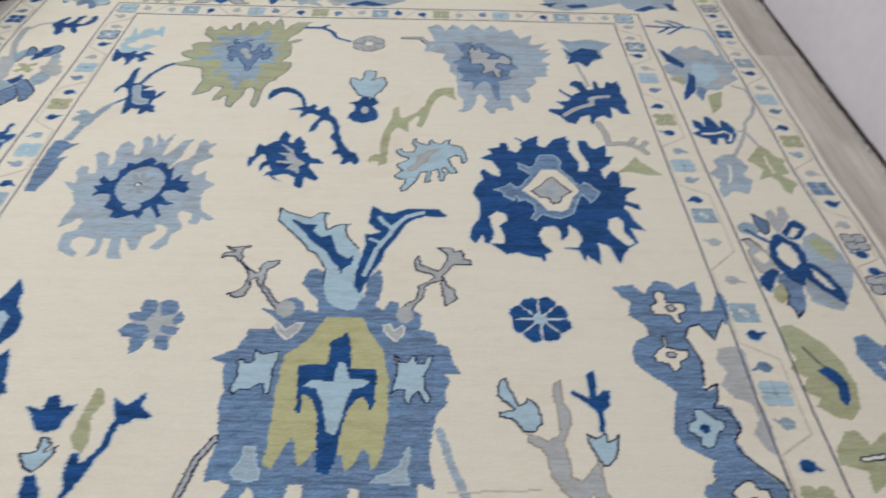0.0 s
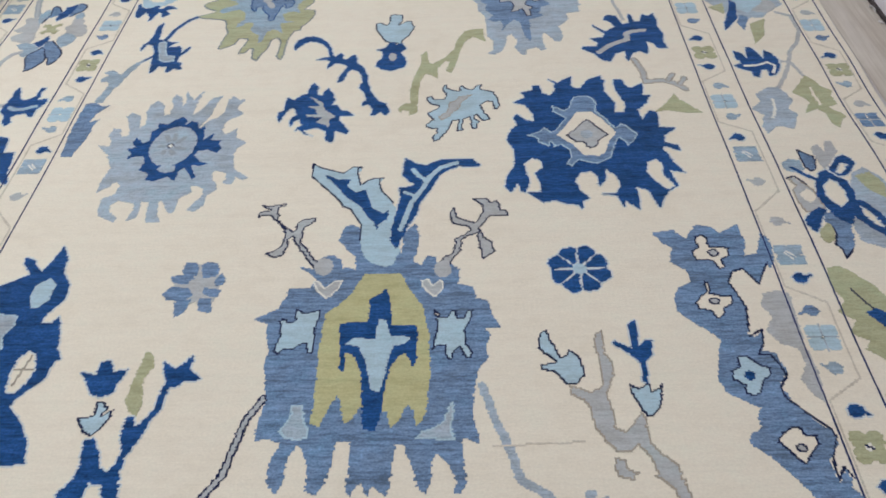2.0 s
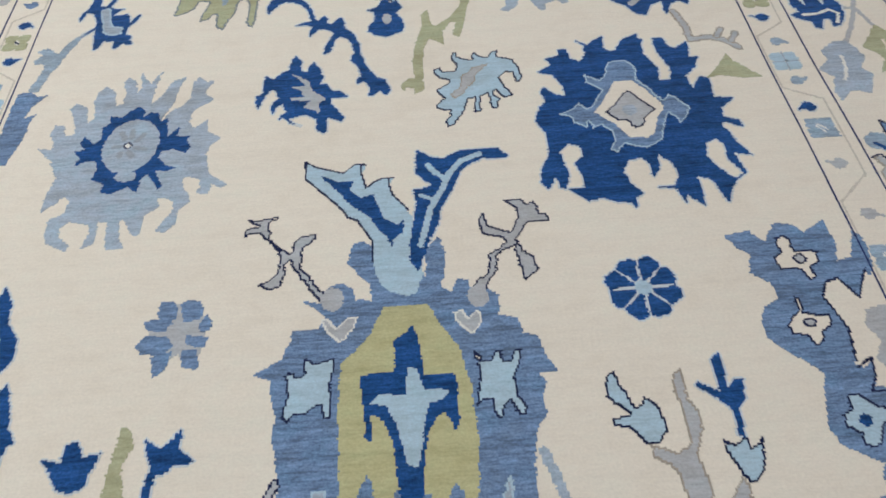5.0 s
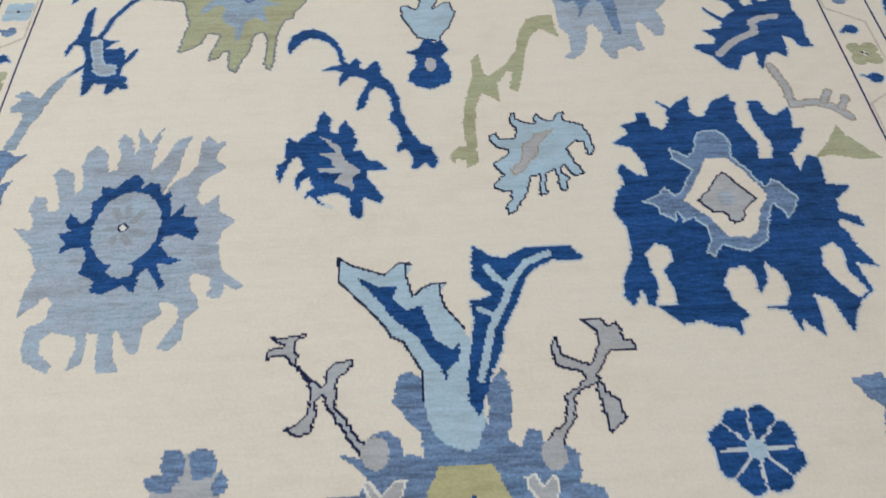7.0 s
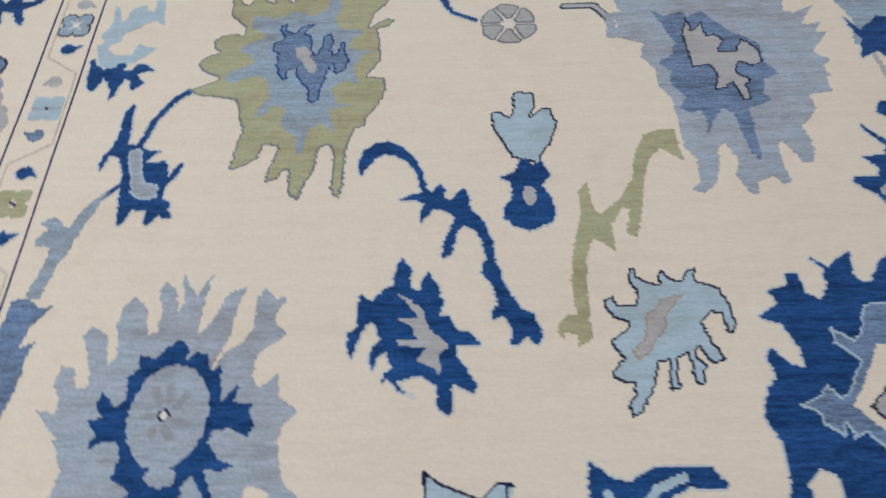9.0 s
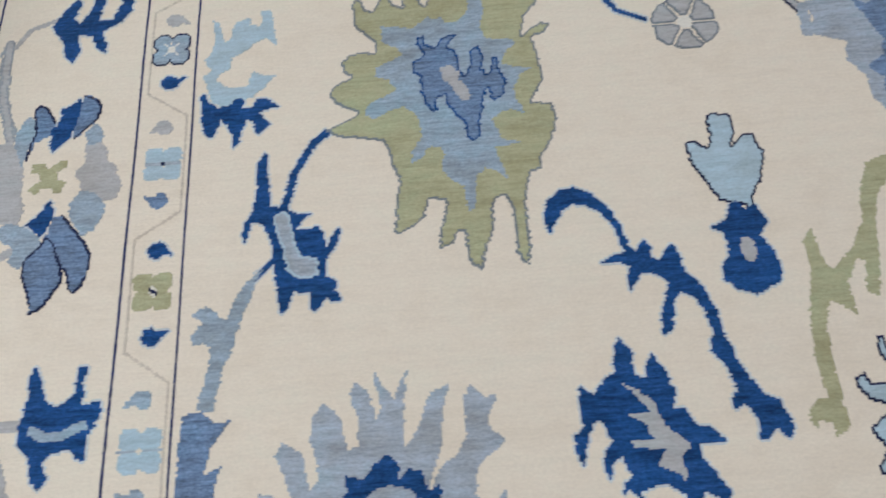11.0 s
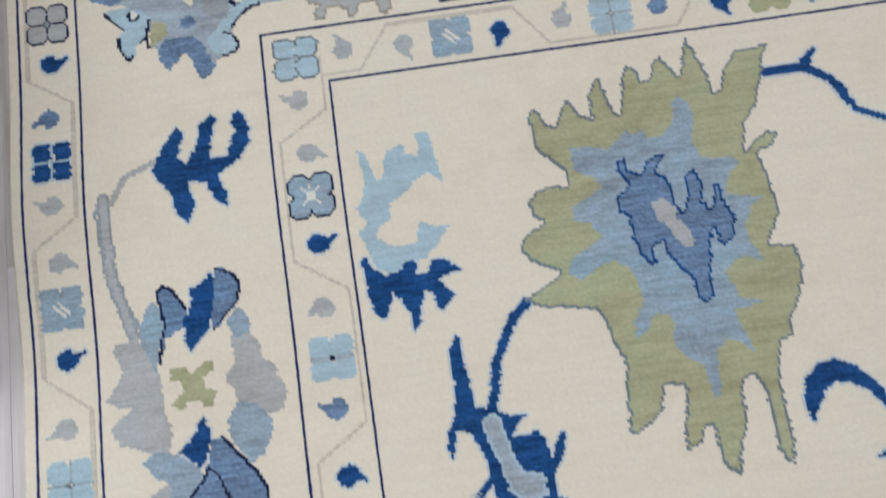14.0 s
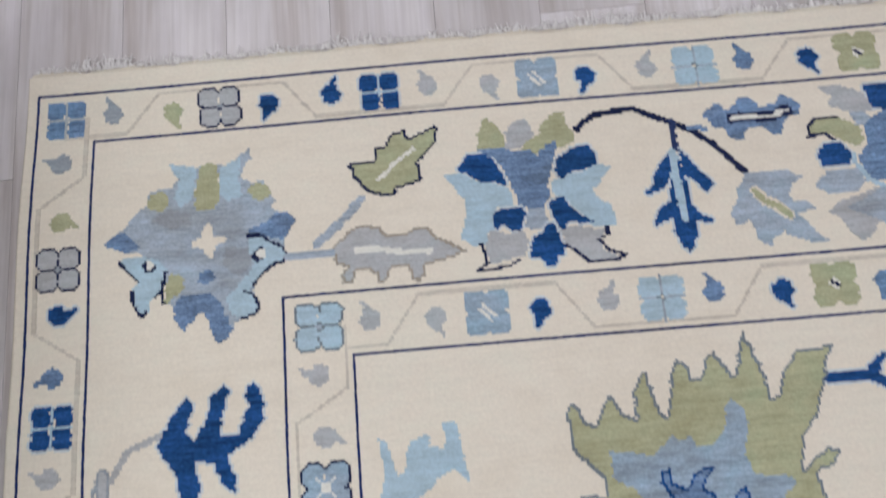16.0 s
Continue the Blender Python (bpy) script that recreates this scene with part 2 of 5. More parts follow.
# ---- rug: knot graph ----
KNOT = 0.004
RX0, RX1, RY0, RY1 = -1.856, 1.332, -0.812, 3.292
COLS, ROWS_N = round((RX1 - RX0) / KNOT), round((RY1 - RY0) / KNOT)
MIDDLE = (RY0 + RY1) / 2
GX = (np.arange(COLS) + 0.5) * KNOT + RX0
GY = (np.arange(ROWS_N) + 0.5) * KNOT + RY0
OWNER = np.full((ROWS_N, COLS), -1, np.int32)
MOTIFS = []
PIECES = []


def sway(x, y):
    """Slight waviness of the rug as it lies: sideways near the long edges, and in height."""
    e = ((x - (RX0 + RX1) / 2) / 1.6) ** 4
    skew = 0.016 * min(0.9, max(0.0, 2.45 - y)) * (math.exp(-((x + 1.352) / 0.10) ** 2) + math.exp(-((x + 1.80) / 0.10) ** 2))
    return (x + skew + e * (0.0045 * math.sin(y * 6.1 + 0.6) + 0.0025 * math.sin(y * 14.0)),
            y + 0.002 * math.sin(x * 5.3 + 1.0) * max(0.0, (y - 2.4)),
            0.0012 * math.sin(x * 3.1 + 0.5) * math.sin(y * 2.7) + 0.0012 * math.sin(y * 5.1 + x * 1.7))


def piece(owner, colour):
    key = (owner, colour)
    if key not in PIECES:
        PIECES.append(key)
    return PIECES.index(key)


RAGGED = np.random.RandomState(11).uniform(-0.0024, 0.0024, ROWS_N)
RAGGED[1::2] = 0.6 * RAGGED[:-1:2][:len(RAGGED[1::2])] + 0.4 * RAGGED[1::2]


def inside(pts):
    """Which knots lie in a closed outline; rows of knots end a little unevenly."""
    px, py = np.array(pts, float).T
    i0, i1 = max(0, int((px.min() - RX0) / KNOT) - 1), min(COLS, int((px.max() - RX0) / KNOT) + 2)
    j0, j1 = max(0, int((py.min() - RY0) / KNOT) - 1), min(ROWS_N, int((py.max() - RY0) / KNOT) + 2)
    mask = np.zeros((ROWS_N, COLS), bool)
    if i1 <= i0 or j1 <= j0:
        return mask
    x, y = np.meshgrid(GX[i0:i1], GY[j0:j1])
    x = x + RAGGED[j0:j1, None]
    hit = np.zeros(x.shape, bool)
    for a in range(len(px)):
        xa, ya, xb, yb = px[a - 1], py[a - 1], px[a], py[a]
        if ya == yb:
            continue
        hit ^= ((ya > y) != (yb > y)) & (x < (xb - xa) * (y - ya) / (yb - ya) + xa)
    mask[j0:j1, i0:i1] = hit
    return mask


def along(pts, width):
    """Which knots lie within half the width of a line through the points."""
    p = np.array(pts, float)
    r = width / 2
    i0, i1 = max(0, int((p[:, 0].min() - r - RX0) / KNOT) - 1), min(COLS, int((p[:, 0].max() + r - RX0) / KNOT) + 2)
    j0, j1 = max(0, int((p[:, 1].min() - r - RY0) / KNOT) - 1), min(ROWS_N, int((p[:, 1].max() + r - RY0) / KNOT) + 2)
    mask = np.zeros((ROWS_N, COLS), bool)
    if i1 <= i0 or j1 <= j0:
        return mask
    x, y = np.meshgrid(GX[i0:i1], GY[j0:j1])
    x = x + RAGGED[j0:j1, None] * (0.8 if width > 0.006 else 0.0)
    near = np.full(x.shape, 9.0)
    for (xa, ya), (xb, yb) in zip(p[:-1], p[1:]):
        dx, dy = xb - xa, yb - ya
        u = np.clip(((x - xa) * dx + (y - ya) * dy) / max(dx * dx + dy * dy, 1e-9), 0, 1)
        near = np.minimum(near, np.hypot(x - xa - u * dx, y - ya - u * dy))
    mask[j0:j1, i0:i1] = near <= r
    return mask


def grown(mask):
    g = mask.copy()
    g[1:] |= mask[:-1]
    g[:-1] |= mask[1:]
    g[:, 1:] |= mask[:, :-1]
    g[:, :-1] |= mask[:, 1:]
    return g


class Motif:
    def __init__(self, name, label, centre):
        self.name, self.label, self.centre, self.index = name, label, centre, len(MOTIFS)
        self.held = None
        MOTIFS.append(self)

    def knots(self, mask, colour):
        OWNER[mask] = -1 if colour == "X" else piece(self.index, colour)

    def place(self, pts):
        return [(self.centre[0] + x * KNOT, self.centre[1] + y * KNOT) for x, y in pts]

    def fill(self, mask, colour, edge):
        if edge:
            self.knots(mask, edge)
            shrunk = ~grown(~mask)
            shrunk[1:, 1:] &= mask[:-1, :-1]
            shrunk[:-1, :-1] &= mask[1:, 1:]
            mask = shrunk
        self.knots(mask, colour)

    def shape(self, colour, pts, edge="", joined=False):
        """An outline filled with one colour; joined: it makes one form with the next outline."""
        mask = inside(self.place(pts))
        if self.held is not None:
            mask |= self.held
        self.held = mask if joined else None
        if not joined:
            self.fill(mask, colour, edge)

    def strand(self, colour, cm, pts, edge=""):
        w = cm / 100
        if edge:
            self.knots(along(self.place(pts), w + 2.2 * KNOT), edge)
        self.knots(along(self.place(pts), w), colour)

    def oval(self, colour, at, rx, ry, edge=""):
        pts = [(at[0] + rx * math.cos(a * math.pi / 8), at[1] + ry * math.sin(a * math.pi / 8)) for a in range(16)]
        self.fill(inside(self.place(pts)), colour, edge)

    def petals(self, colour, at, cm, count):
        r = cm / 100 / KNOT
        for k in range(count):
            a = 2 * math.pi * (k + 0.5) / count
            u, v = math.cos(a), math.sin(a)
            w = r * math.tan(math.pi / count) * 0.91
            pts = [(at[0] + u * d * r - v * s * w, at[1] + v * d * r + u * s * w)
                   for d, s in ((0.24, 0.14), (0.55, 0.52), (0.84, 0.88), (0.98, 0.6), (1.0 + 0.06 * (k % 2), 0.1), (0.96, -0.5), (0.84, -0.86), (0.55, -0.5), (0.24, -0.14))]
            self.fill(inside(self.place(pts)), colour, "B2" if colour == "G" else "")
        self.oval("W" if colour == "G" else "L", at, r * 0.24, r * 0.24)


def motif(name, label, centre):
    return Motif(name, label, centre)


# field and border design, in knots from each motif's middle

m = motif("vase_palmette", "large steel-blue vase palmette woven in the field", (-0.278, 0.842))
m.shape("B", [(-10,85), (-16,82), (-18,70), (-12,62), (-5,54), (-4,43), (-12,43), (-15,53), (-22,57), (-28,55), (-29,44), (-43,47), (-34,41), (-30,36), (-32,29), (-46,29), (-47,23), (-51,12), (-65,4), (-55,0), (-55,-9), (-51,-20), (-53,-28), (-48,-52), (-49,-65), (-50,-80), (-44,-78), (-30,-83), (0,-80), (31,-83), (65,-79), (74,-83), (70,-62), (73,-38), (80,-27), (80,-17), (82,-11), (79,-5), (89,-5), (84,4), (81,16), (74,18)])
m.shape("B", [(74,18), (73,27), (63,30), (64,42), (59,47), (50,43), (49,53), (43,55), (38,45), (31,42), (36,61), (37,71), (34,85), (26,76), (25,46), (8,40), (-3,43), (-11,46), (-24,32), (-30,18), (-13,-10), (43,-10), (67,-2)])
m.shape("B", [(-34,-80), (-39,-91), (-39,-104), (-33,-110), (-30,-102), (-30,-91), (-27,-85), (-26,-79)])
m.shape("B", [(-26,-80), (-22,-86), (-18,-96), (-18,-108), (-13,-111), (-9,-106), (-6,-96), (-5,-84), (-4,-77)])
m.shape("B", [(3,-78), (4,-96), (3,-106), (5,-112), (9,-106), (11,-104), (14,-112), (17,-106), (21,-109), (24,-112), (26,-107), (27,-93), (28,-84), (28,-78)])
m.shape("B", [(32,-79), (34,-88), (38,-96), (40,-106), (45,-111), (48,-102), (48,-92), (51,-88), (50,-79)])
m.shape("B", [(49,-79), (51,-88), (57,-95), (61,-104), (59,-111), (63,-111), (66,-106), (65,-93), (64,-80)])
m.shape("Y", [(2,40), (25,40), (32,26), (41,11), (45,-10), (46,-35), (45,-54), (43,-67), (39,-72), (37,-62), (33,-58), (30,-67), (25,-73), (22,-62), (15,-62), (7,-59), (3,-67), (-1,-70), (-4,-61), (-6,-51), (-10,-57), (-12,-63), (-15,-72), (-20,-69), (-20,-50), (-21,-26), (-21,-5), (-20,8), (-12,15), (-5,24)])
m.shape("N", [(13,23), (17,27), (20,17), (22,-2), (36,-2), (38,-5), (38,-27), (36,-34), (33,-27), (31,-23), (26,-26), (22,-35), (20,-48), (19,-62), (18,-70), (16,-75), (10,-73), (8,-65), (7,-50), (5,-35), (0,-24), (-5,-22), (-4,-36), (-8,-34), (-8,-22), (-10,-10), (-10,-1), (-3,1), (7,0), (7,19)])
m.shape("L", [(14,3), (19,1), (21,-10), (27,-10), (34,-12), (31,-16), (24,-18), (21,-27), (19,-43), (17,-50), (12,-48), (10,-39), (7,-27), (3,-18), (-5,-16), (-1,-11), (12,-13), (13,-4)])
m.shape("L", [(-49,2), (-47,5), (-43,2), (-39,1), (-40,10), (-38,12), (-34,8), (-23,11), (-24,3), (-25,-7), (-24,-22), (-28,-22), (-30,-15), (-34,-17), (-37,-20), (-42,-19), (-46,-24), (-49,-20), (-47,-10), (-47,-2)], edge="D")
m.shape("L", [(47,10), (51,7), (52,3), (56,3), (59,9), (62,8), (62,2), (66,3), (68,8), (72,8), (70,-2), (67,-7), (68,-17), (72,-23), (69,-28), (66,-27), (64,-19), (61,-22), (58,-29), (55,-27), (55,-19), (50,-18), (47,-22), (48,-11), (50,-3)], edge="D")
m.shape("G", [(-32,34), (-28,35), (-23,28), (-17,35), (-12,34), (-14,27), (-19,21), (-22,19), (-27,24)], edge="W")
m.shape("G", [(39,33), (44,35), (47,29), (51,34), (54,32), (53,25), (48,19), (43,23), (40,28)], edge="W")
m.shape("S", [(-33,-57), (-26,-58), (-23,-68), (-20,-73), (-21,-78), (-26,-80), (-34,-78), (-37,-74), (-34,-69), (-32,-64)], edge="L")
m.shape("S", [(59,-56), (60,-61), (59,-71), (60,-80), (51,-81), (47,-79), (38,-79), (42,-75), (48,-73), (54,-69), (56,-61)], edge="L")

m = motif("tulip_spray", "pale and navy tulip spray rising from the vase", (-0.301, 1.267))
m.shape("L", [(-40,44), (-34,39), (-16,32), (-13,35), (-9,39), (-2,38), (-5,31), (-2,19), (4,24), (9,26), (14,26), (12,20), (14,12), (22,0), (25,-6), (25,-29), (30,-46), (26,-59), (21,-61), (11,-57), (5,-50), (3,-42), (2,-33), (2,-22), (-2,-15), (-7,-6), (-13,-3), (-16,3), (-27,16), (-39,29)])
m.strand("D", 0.5, [(2,-36), (2,-22), (-2,-15), (-7,-6), (-13,-3), (-16,3), (-27,16), (-39,29), (-40,44), (-34,39), (-16,32), (-13,35), (-9,39), (-2,38)])
m.strand("D", 0.5, [(-5,38), (-5,31), (-2,19), (4,24), (9,26), (15,26)])
m.strand("D", 0.5, [(12,26), (12,20), (14,12), (23,0)])
m.shape("N", [(-31,32), (-25,29), (-19,25), (-10,25), (-12,18), (-5,11), (2,14), (3,11), (8,-5), (16,-11), (20,-7), (19,-17), (14,-21), (13,-27), (10,-20), (5,-14), (0,-4), (-7,2), (-13,9), (-19,17)])
m.shape("N", [(30,48), (39,41), (46,39), (57,45), (81,45), (87,37), (81,36), (70,37), (60,32), (54,24), (49,11), (42,-1), (40,-13), (35,-22), (32,-32), (27,-46), (23,-38), (23,-23), (26,-6), (28,6), (26,15), (34,16), (38,18), (32,23), (28,29), (29,39)])
m.strand("L", 1.5, [(69,41), (56,36), (48,25), (43,12), (36,0), (31,-19), (29,-27)])
m.strand("L", 1.5, [(36,34), (40,28), (45,23)])
m.strand("L", 1.2, [(31,10), (37,7)])

m = motif("crossed_sprig", "small grey crossed sprig with dark outline", (-0.501, 1.160))
m.shape("G", [(-22,27), (-15,26), (-5,28), (-3,26), (-9,24), (-9,18), (-6,16), (-9,14), (-4,7), (6,-1), (6,8), (11,12), (19,13), (19,10), (12,3), (12,-8), (12,-11), (18,-18), (20,-23), (24,-27), (30,-29), (29,-35), (23,-34), (18,-27), (11,-17), (7,-10), (5,-5), (3,-6), (3,-11), (2,-19), (0,-23), (-6,-24), (-13,-20), (-8,-19), (-4,-16), (-1,-11), (-1,-1), (-6,7), (-11,12), (-14,16), (-21,16), (-22,14), (-23,14), (-23,19), (-19,21), (-14,21), (-21,25)], edge="D")
m.oval("G", (30, -33), 6.3, 7.8)

m = motif("crossed_sprig", "small grey crossed sprig with dark outline", (0.014, 1.155))
m.shape("G", [(0,30), (11,30), (14,26), (18,28), (20,24), (20,18), (24,18), (26,12), (12,12), (8,5), (5,1), (6,-2), (8,-7), (13,-12), (15,-21), (7,-28), (6,-27), (4,-15), (3,-4), (-2,-6), (-7,-10), (-8,-19), (-13,-27), (-16,-34), (-23,-34), (-24,-32), (-19,-25), (-14,-22), (-12,-14), (-12,-9), (-6,-5), (-2,-1), (-2,2), (-10,4), (-15,7), (-16,16), (-12,23), (-12,18), (-10,12), (-4,9), (2,6), (4,10), (7,16), (7,23)], edge="D")
m.oval("G", (-20, -36), 5.8, 7.0)

m = motif("navy_half_medallion", "large navy medallion with pale blue insets", (-1.097, 0.845))
m.shape("N", [(-102,36), (-45,30), (-29,37), (-18,44), (-27,54), (-28,59), (-21,57), (-11,45), (-8,54), (-4,69), (2,59), (5,44), (12,34), (14,24), (11,17), (6,10), (5,3), (12,3), (15,8), (20,-4), (23,-17), (28,-24), (24,-27), (23,-38), (19,-43), (12,-51), (9,-57), (21,-68), (28,-79), (32,-92), (8,-95), (-36,-95)])
m.shape("S", [(-59,11), (-40,18), (-34,20), (-27,11), (-12,9), (-11,1), (-15,-8), (-11,-17), (-17,-20), (-9,-33), (-15,-42), (-36,-41)], edge="L")
m.shape("L", [(-10,21), (-11,34), (-3,40), (3,34), (3,22), (-2,15), (-6,15)])
m.shape("X", [(3,-48), (0,-35), (1,-25), (6,-18), (12,-21), (15,-33), (13,-41), (9,-48)])
m.strand("T", 0.5, [(5,-43), (9,-22)])
m.strand("T", 0.5, [(2,-32), (14,-32)])

m = motif("branching_plant", "navy branching plant with tulip heads", (-0.865, 0.691))
m.shape("N", [(-16,5), (-5,2), (-5,11), (0,13), (5,4), (13,6), (10,-3), (9,-10), (3,-13), (-4,-11), (-9,-3)])
m.shape("L", [(-7,-26), (2,-25), (1,-16), (6,-16), (9,-20), (7,-25), (13,-20), (12,-28), (9,-34), (5,-38), (-1,-35)], edge="D")
m.shape("N", [(2,-40), (7,-39), (13,-47), (16,-56), (21,-59), (25,-52), (25,-46), (22,-39), (22,-26), (26,-26), (28,-32), (34,-29), (36,-32), (32,-41), (28,-51), (28,-59), (31,-75), (31,-84), (26,-84), (20,-66), (13,-65), (12,-72), (5,-78), (4,-85), (-5,-99), (-10,-99), (-10,-84), (-3,-75), (-2,-70), (3,-64), (5,-56)])
m.strand("N", 1.6, [(33,-30), (38,-21), (39,-7)])
m.shape("N", [(33,11), (37,9), (41,6), (45,9), (51,16), (50,6), (59,-2), (48,-3), (47,-6), (39,-7)])
m.shape("O", [(21,19), (26,16), (28,7), (24,-1), (28,-17), (27,-26), (21,-22), (18,-17), (18,-5), (19,5)])

m = motif("vine_stem", "thin grey vine stem with dark dashes", (-0.550, 0.462))
m.strand("G", 1.0, [(19,42), (12,30), (8,13), (5,-4), (-3,-16), (-15,-29), (-25,-36)], edge="D")

m = motif("vine_stem", "soft blue-grey vine stem", (0.102, 0.477))
m.strand("S", 1.9, [(-19,45), (-12,22), (-4,2), (-1,-12), (13,-21), (24,-36)])
m.shape("S", [(31,-19), (37,-18), (37,-25), (42,-21), (44,-22), (39,-34), (35,-47), (28,-47), (32,-33)])

m = motif("rosette", "steel-blue uneven rosette with a pale grey heart", (-0.711, 0.960))
m.shape("G", [(-13,12), (-9,20), (-3,21), (10,20), (15,8), (16,-1), (13,-18), (8,-18), (3,-10), (-4,-15), (-8,-18), (-14,-4), (-14,5)])
m.shape("B", [(-12,16), (-11,23), (-4,23), (-1,19), (-1,11), (-9,9)])
m.shape("B", [(0,21), (4,23), (11,22), (13,16), (12,10), (3,9)])
m.shape("B", [(11,7), (15,13), (18,9), (18,3), (13,2)])
m.shape("B", [(-19,11), (-12,12), (-2,9), (-2,3), (-16,5)])
m.shape("B", [(6,1), (18,-1), (16,-7), (11,-7), (6,-4)])
m.shape("B", [(-20,-4), (-16,2), (-4,1), (0,-5), (-5,-10), (-17,-9)])
m.shape("B", [(-11,-11), (0,-8), (-2,-18), (-6,-22), (-8,-23)])
m.shape("B", [(4,-8), (12,-8), (15,-18), (13,-20), (6,-18)])
m.oval("G", (0, 5), 5.7, 4.0)

m = motif("rosette", "navy eight-petalled rosette", (0.289, 1.004))
m.petals("N", (0, 0), 7.9, 8)

m = motif("bird_branch", "grey branch with pale blue bird-like blossoms", (0.308, 0.616))
m.shape("G", [(-2,45), (3,48), (3,30), (6,25), (5,15), (0,3), (1,-5), (2,-8), (2,-17), (6,-20), (10,-17), (17,-8), (19,-12), (19,-27), (12,-27), (8,-32), (0,-32), (-6,-25), (-9,-19), (-12,-4), (-14,-1), (-20,3), (-21,10), (-13,7), (-9,5), (-2,9), (-2,22), (-3,35)], edge="T", joined=True)
m.shape("G", [(9,-26), (19,-27), (25,-34), (31,-39), (32,-47), (34,-58), (37,-64), (46,-66), (44,-71), (28,-71), (27,-58), (25,-52), (18,-46), (18,-39), (15,-32)], edge="T")
m.shape("G", [(-2,-35), (4,-36), (5,-42), (10,-43), (6,-48), (1,-47), (-3,-44)], edge="T")
m.shape("L", [(-36,42), (-34,47), (-30,49), (-29,42), (-26,37), (-24,29), (-21,30), (-18,34), (-14,31), (-11,22), (-12,15), (-16,10), (-23,10), (-26,15), (-30,19), (-36,20), (-36,24), (-27,25), (-30,28), (-36,35)], edge="D")
m.shape("N", [(19,52), (24,55), (24,47), (23,34), (27,40), (32,40), (30,30), (25,25), (24,10), (21,11), (22,24), (18,28), (16,31), (8,38), (9,40), (19,34), (19,45)])
m.shape("L", [(13,10), (18,7), (23,10), (25,10), (25,5), (29,7), (32,11), (32,7), (28,-5), (23,-11), (20,-11), (17,-7), (14,1)], edge="D")

m = motif("shrub", "steel-blue shrub with white blossoms beside the inner border", (0.639, 0.965))
m.shape("B", [(-35,40), (-21,43), (-14,34), (-5,47), (4,45), (10,39), (23,47), (24,31), (21,18), (29,20), (36,38), (40,33), (39,15), (25,-7), (11,6), (6,-2), (8,-13), (13,-18), (13,-26), (6,-44), (10,-46), (16,-42), (11,-60), (-9,-75), (-15,-60), (-10,-48), (-21,-37), (-32,-26), (-32,-17), (-28,-8), (-18,-3), (-20,7), (-28,14), (-25,26), (-30,31)])
m.shape("B", [(12,-56), (19,-58), (21,-70), (15,-79), (18,-90), (26,-101), (35,-110), (34,-116), (26,-125), (27,-138), (34,-128), (33,-140), (37,-146), (39,-161), (33,-177), (7,-169), (12,-155), (13,-146), (7,-136), (-2,-124), (-12,-115), (-11,-110), (-3,-106), (-3,-99), (0,-94), (-15,-85), (-19,-75), (-13,-54), (5,-48)])

m = motif("shrub_blossoms", "white and pale blue blossoms with dark outlines on the shrub", (0.729, 0.982))
m.shape("X", [(-13,1), (-6,3), (1,-10), (11,8), (11,-1), (11,-27), (10,-40), (0,-47), (-6,-45), (-14,-46), (-11,-30), (-15,-17), (-18,-8)])
m.strand("D", 0.5, [(11,8), (6,0), (1,-10), (-6,3), (-13,1), (-18,-8), (-15,-17), (-12,-28), (-15,-46)])
m.strand("D", 0.5, [(-16,-50), (-7,-45), (-9,-55), (-14,-63), (-7,-63), (-4,-70), (-2,-77), (-8,-85), (-7,-92), (1,-101), (11,-111), (12,-116), (6,-128), (5,-140), (10,-133), (13,-139)])
m.shape("X", [(-31,32), (-24,34), (-22,28), (-23,22), (-15,23), (-10,21), (-11,14), (-17,11), (-16,5), (-21,2), (-23,9), (-27,11), (-34,11), (-35,19), (-31,22)], edge="D")
m.shape("X", [(-33,-6), (-30,-8), (-31,-16), (-25,-18), (-18,-19), (-19,-25), (-25,-29), (-26,-34), (-31,-37), (-34,-31), (-41,-29), (-42,-24), (-38,-19), (-34,-16)], edge="D")
m.shape("L", [(-27,-64), (-22,-63), (-18,-66), (-14,-70), (-10,-72), (-11,-77), (-16,-81), (-19,-88), (-24,-91), (-28,-89), (-28,-84), (-33,-80), (-33,-74), (-28,-71)], edge="D")
m.shape("X", [(-10,-110), (-5,-109), (-4,-114), (2,-115), (2,-120), (-4,-126), (-9,-132), (-12,-129), (-16,-123), (-20,-119), (-16,-113)], edge="D")
m.oval("G", (-21,17), 3.6, 3.3, edge="D")
m.oval("G", (-30,-23), 3.6, 3.0, edge="D")
m.oval("N", (-23,-77), 3.0, 3.2)
m.oval("G", (-8,-122), 3.2, 2.4, edge="D")

m = motif("grey_cloud", "pale grey cloud form beside the inner border", (0.762, 0.774))
m.shape("G", [(-7,34), (2,37), (9,34), (8,12), (7,-5), (8,-25), (6,-44), (1,-39), (-3,-28), (3,-17), (2,-7), (-7,-3), (-13,6), (-6,16), (-11,25)])

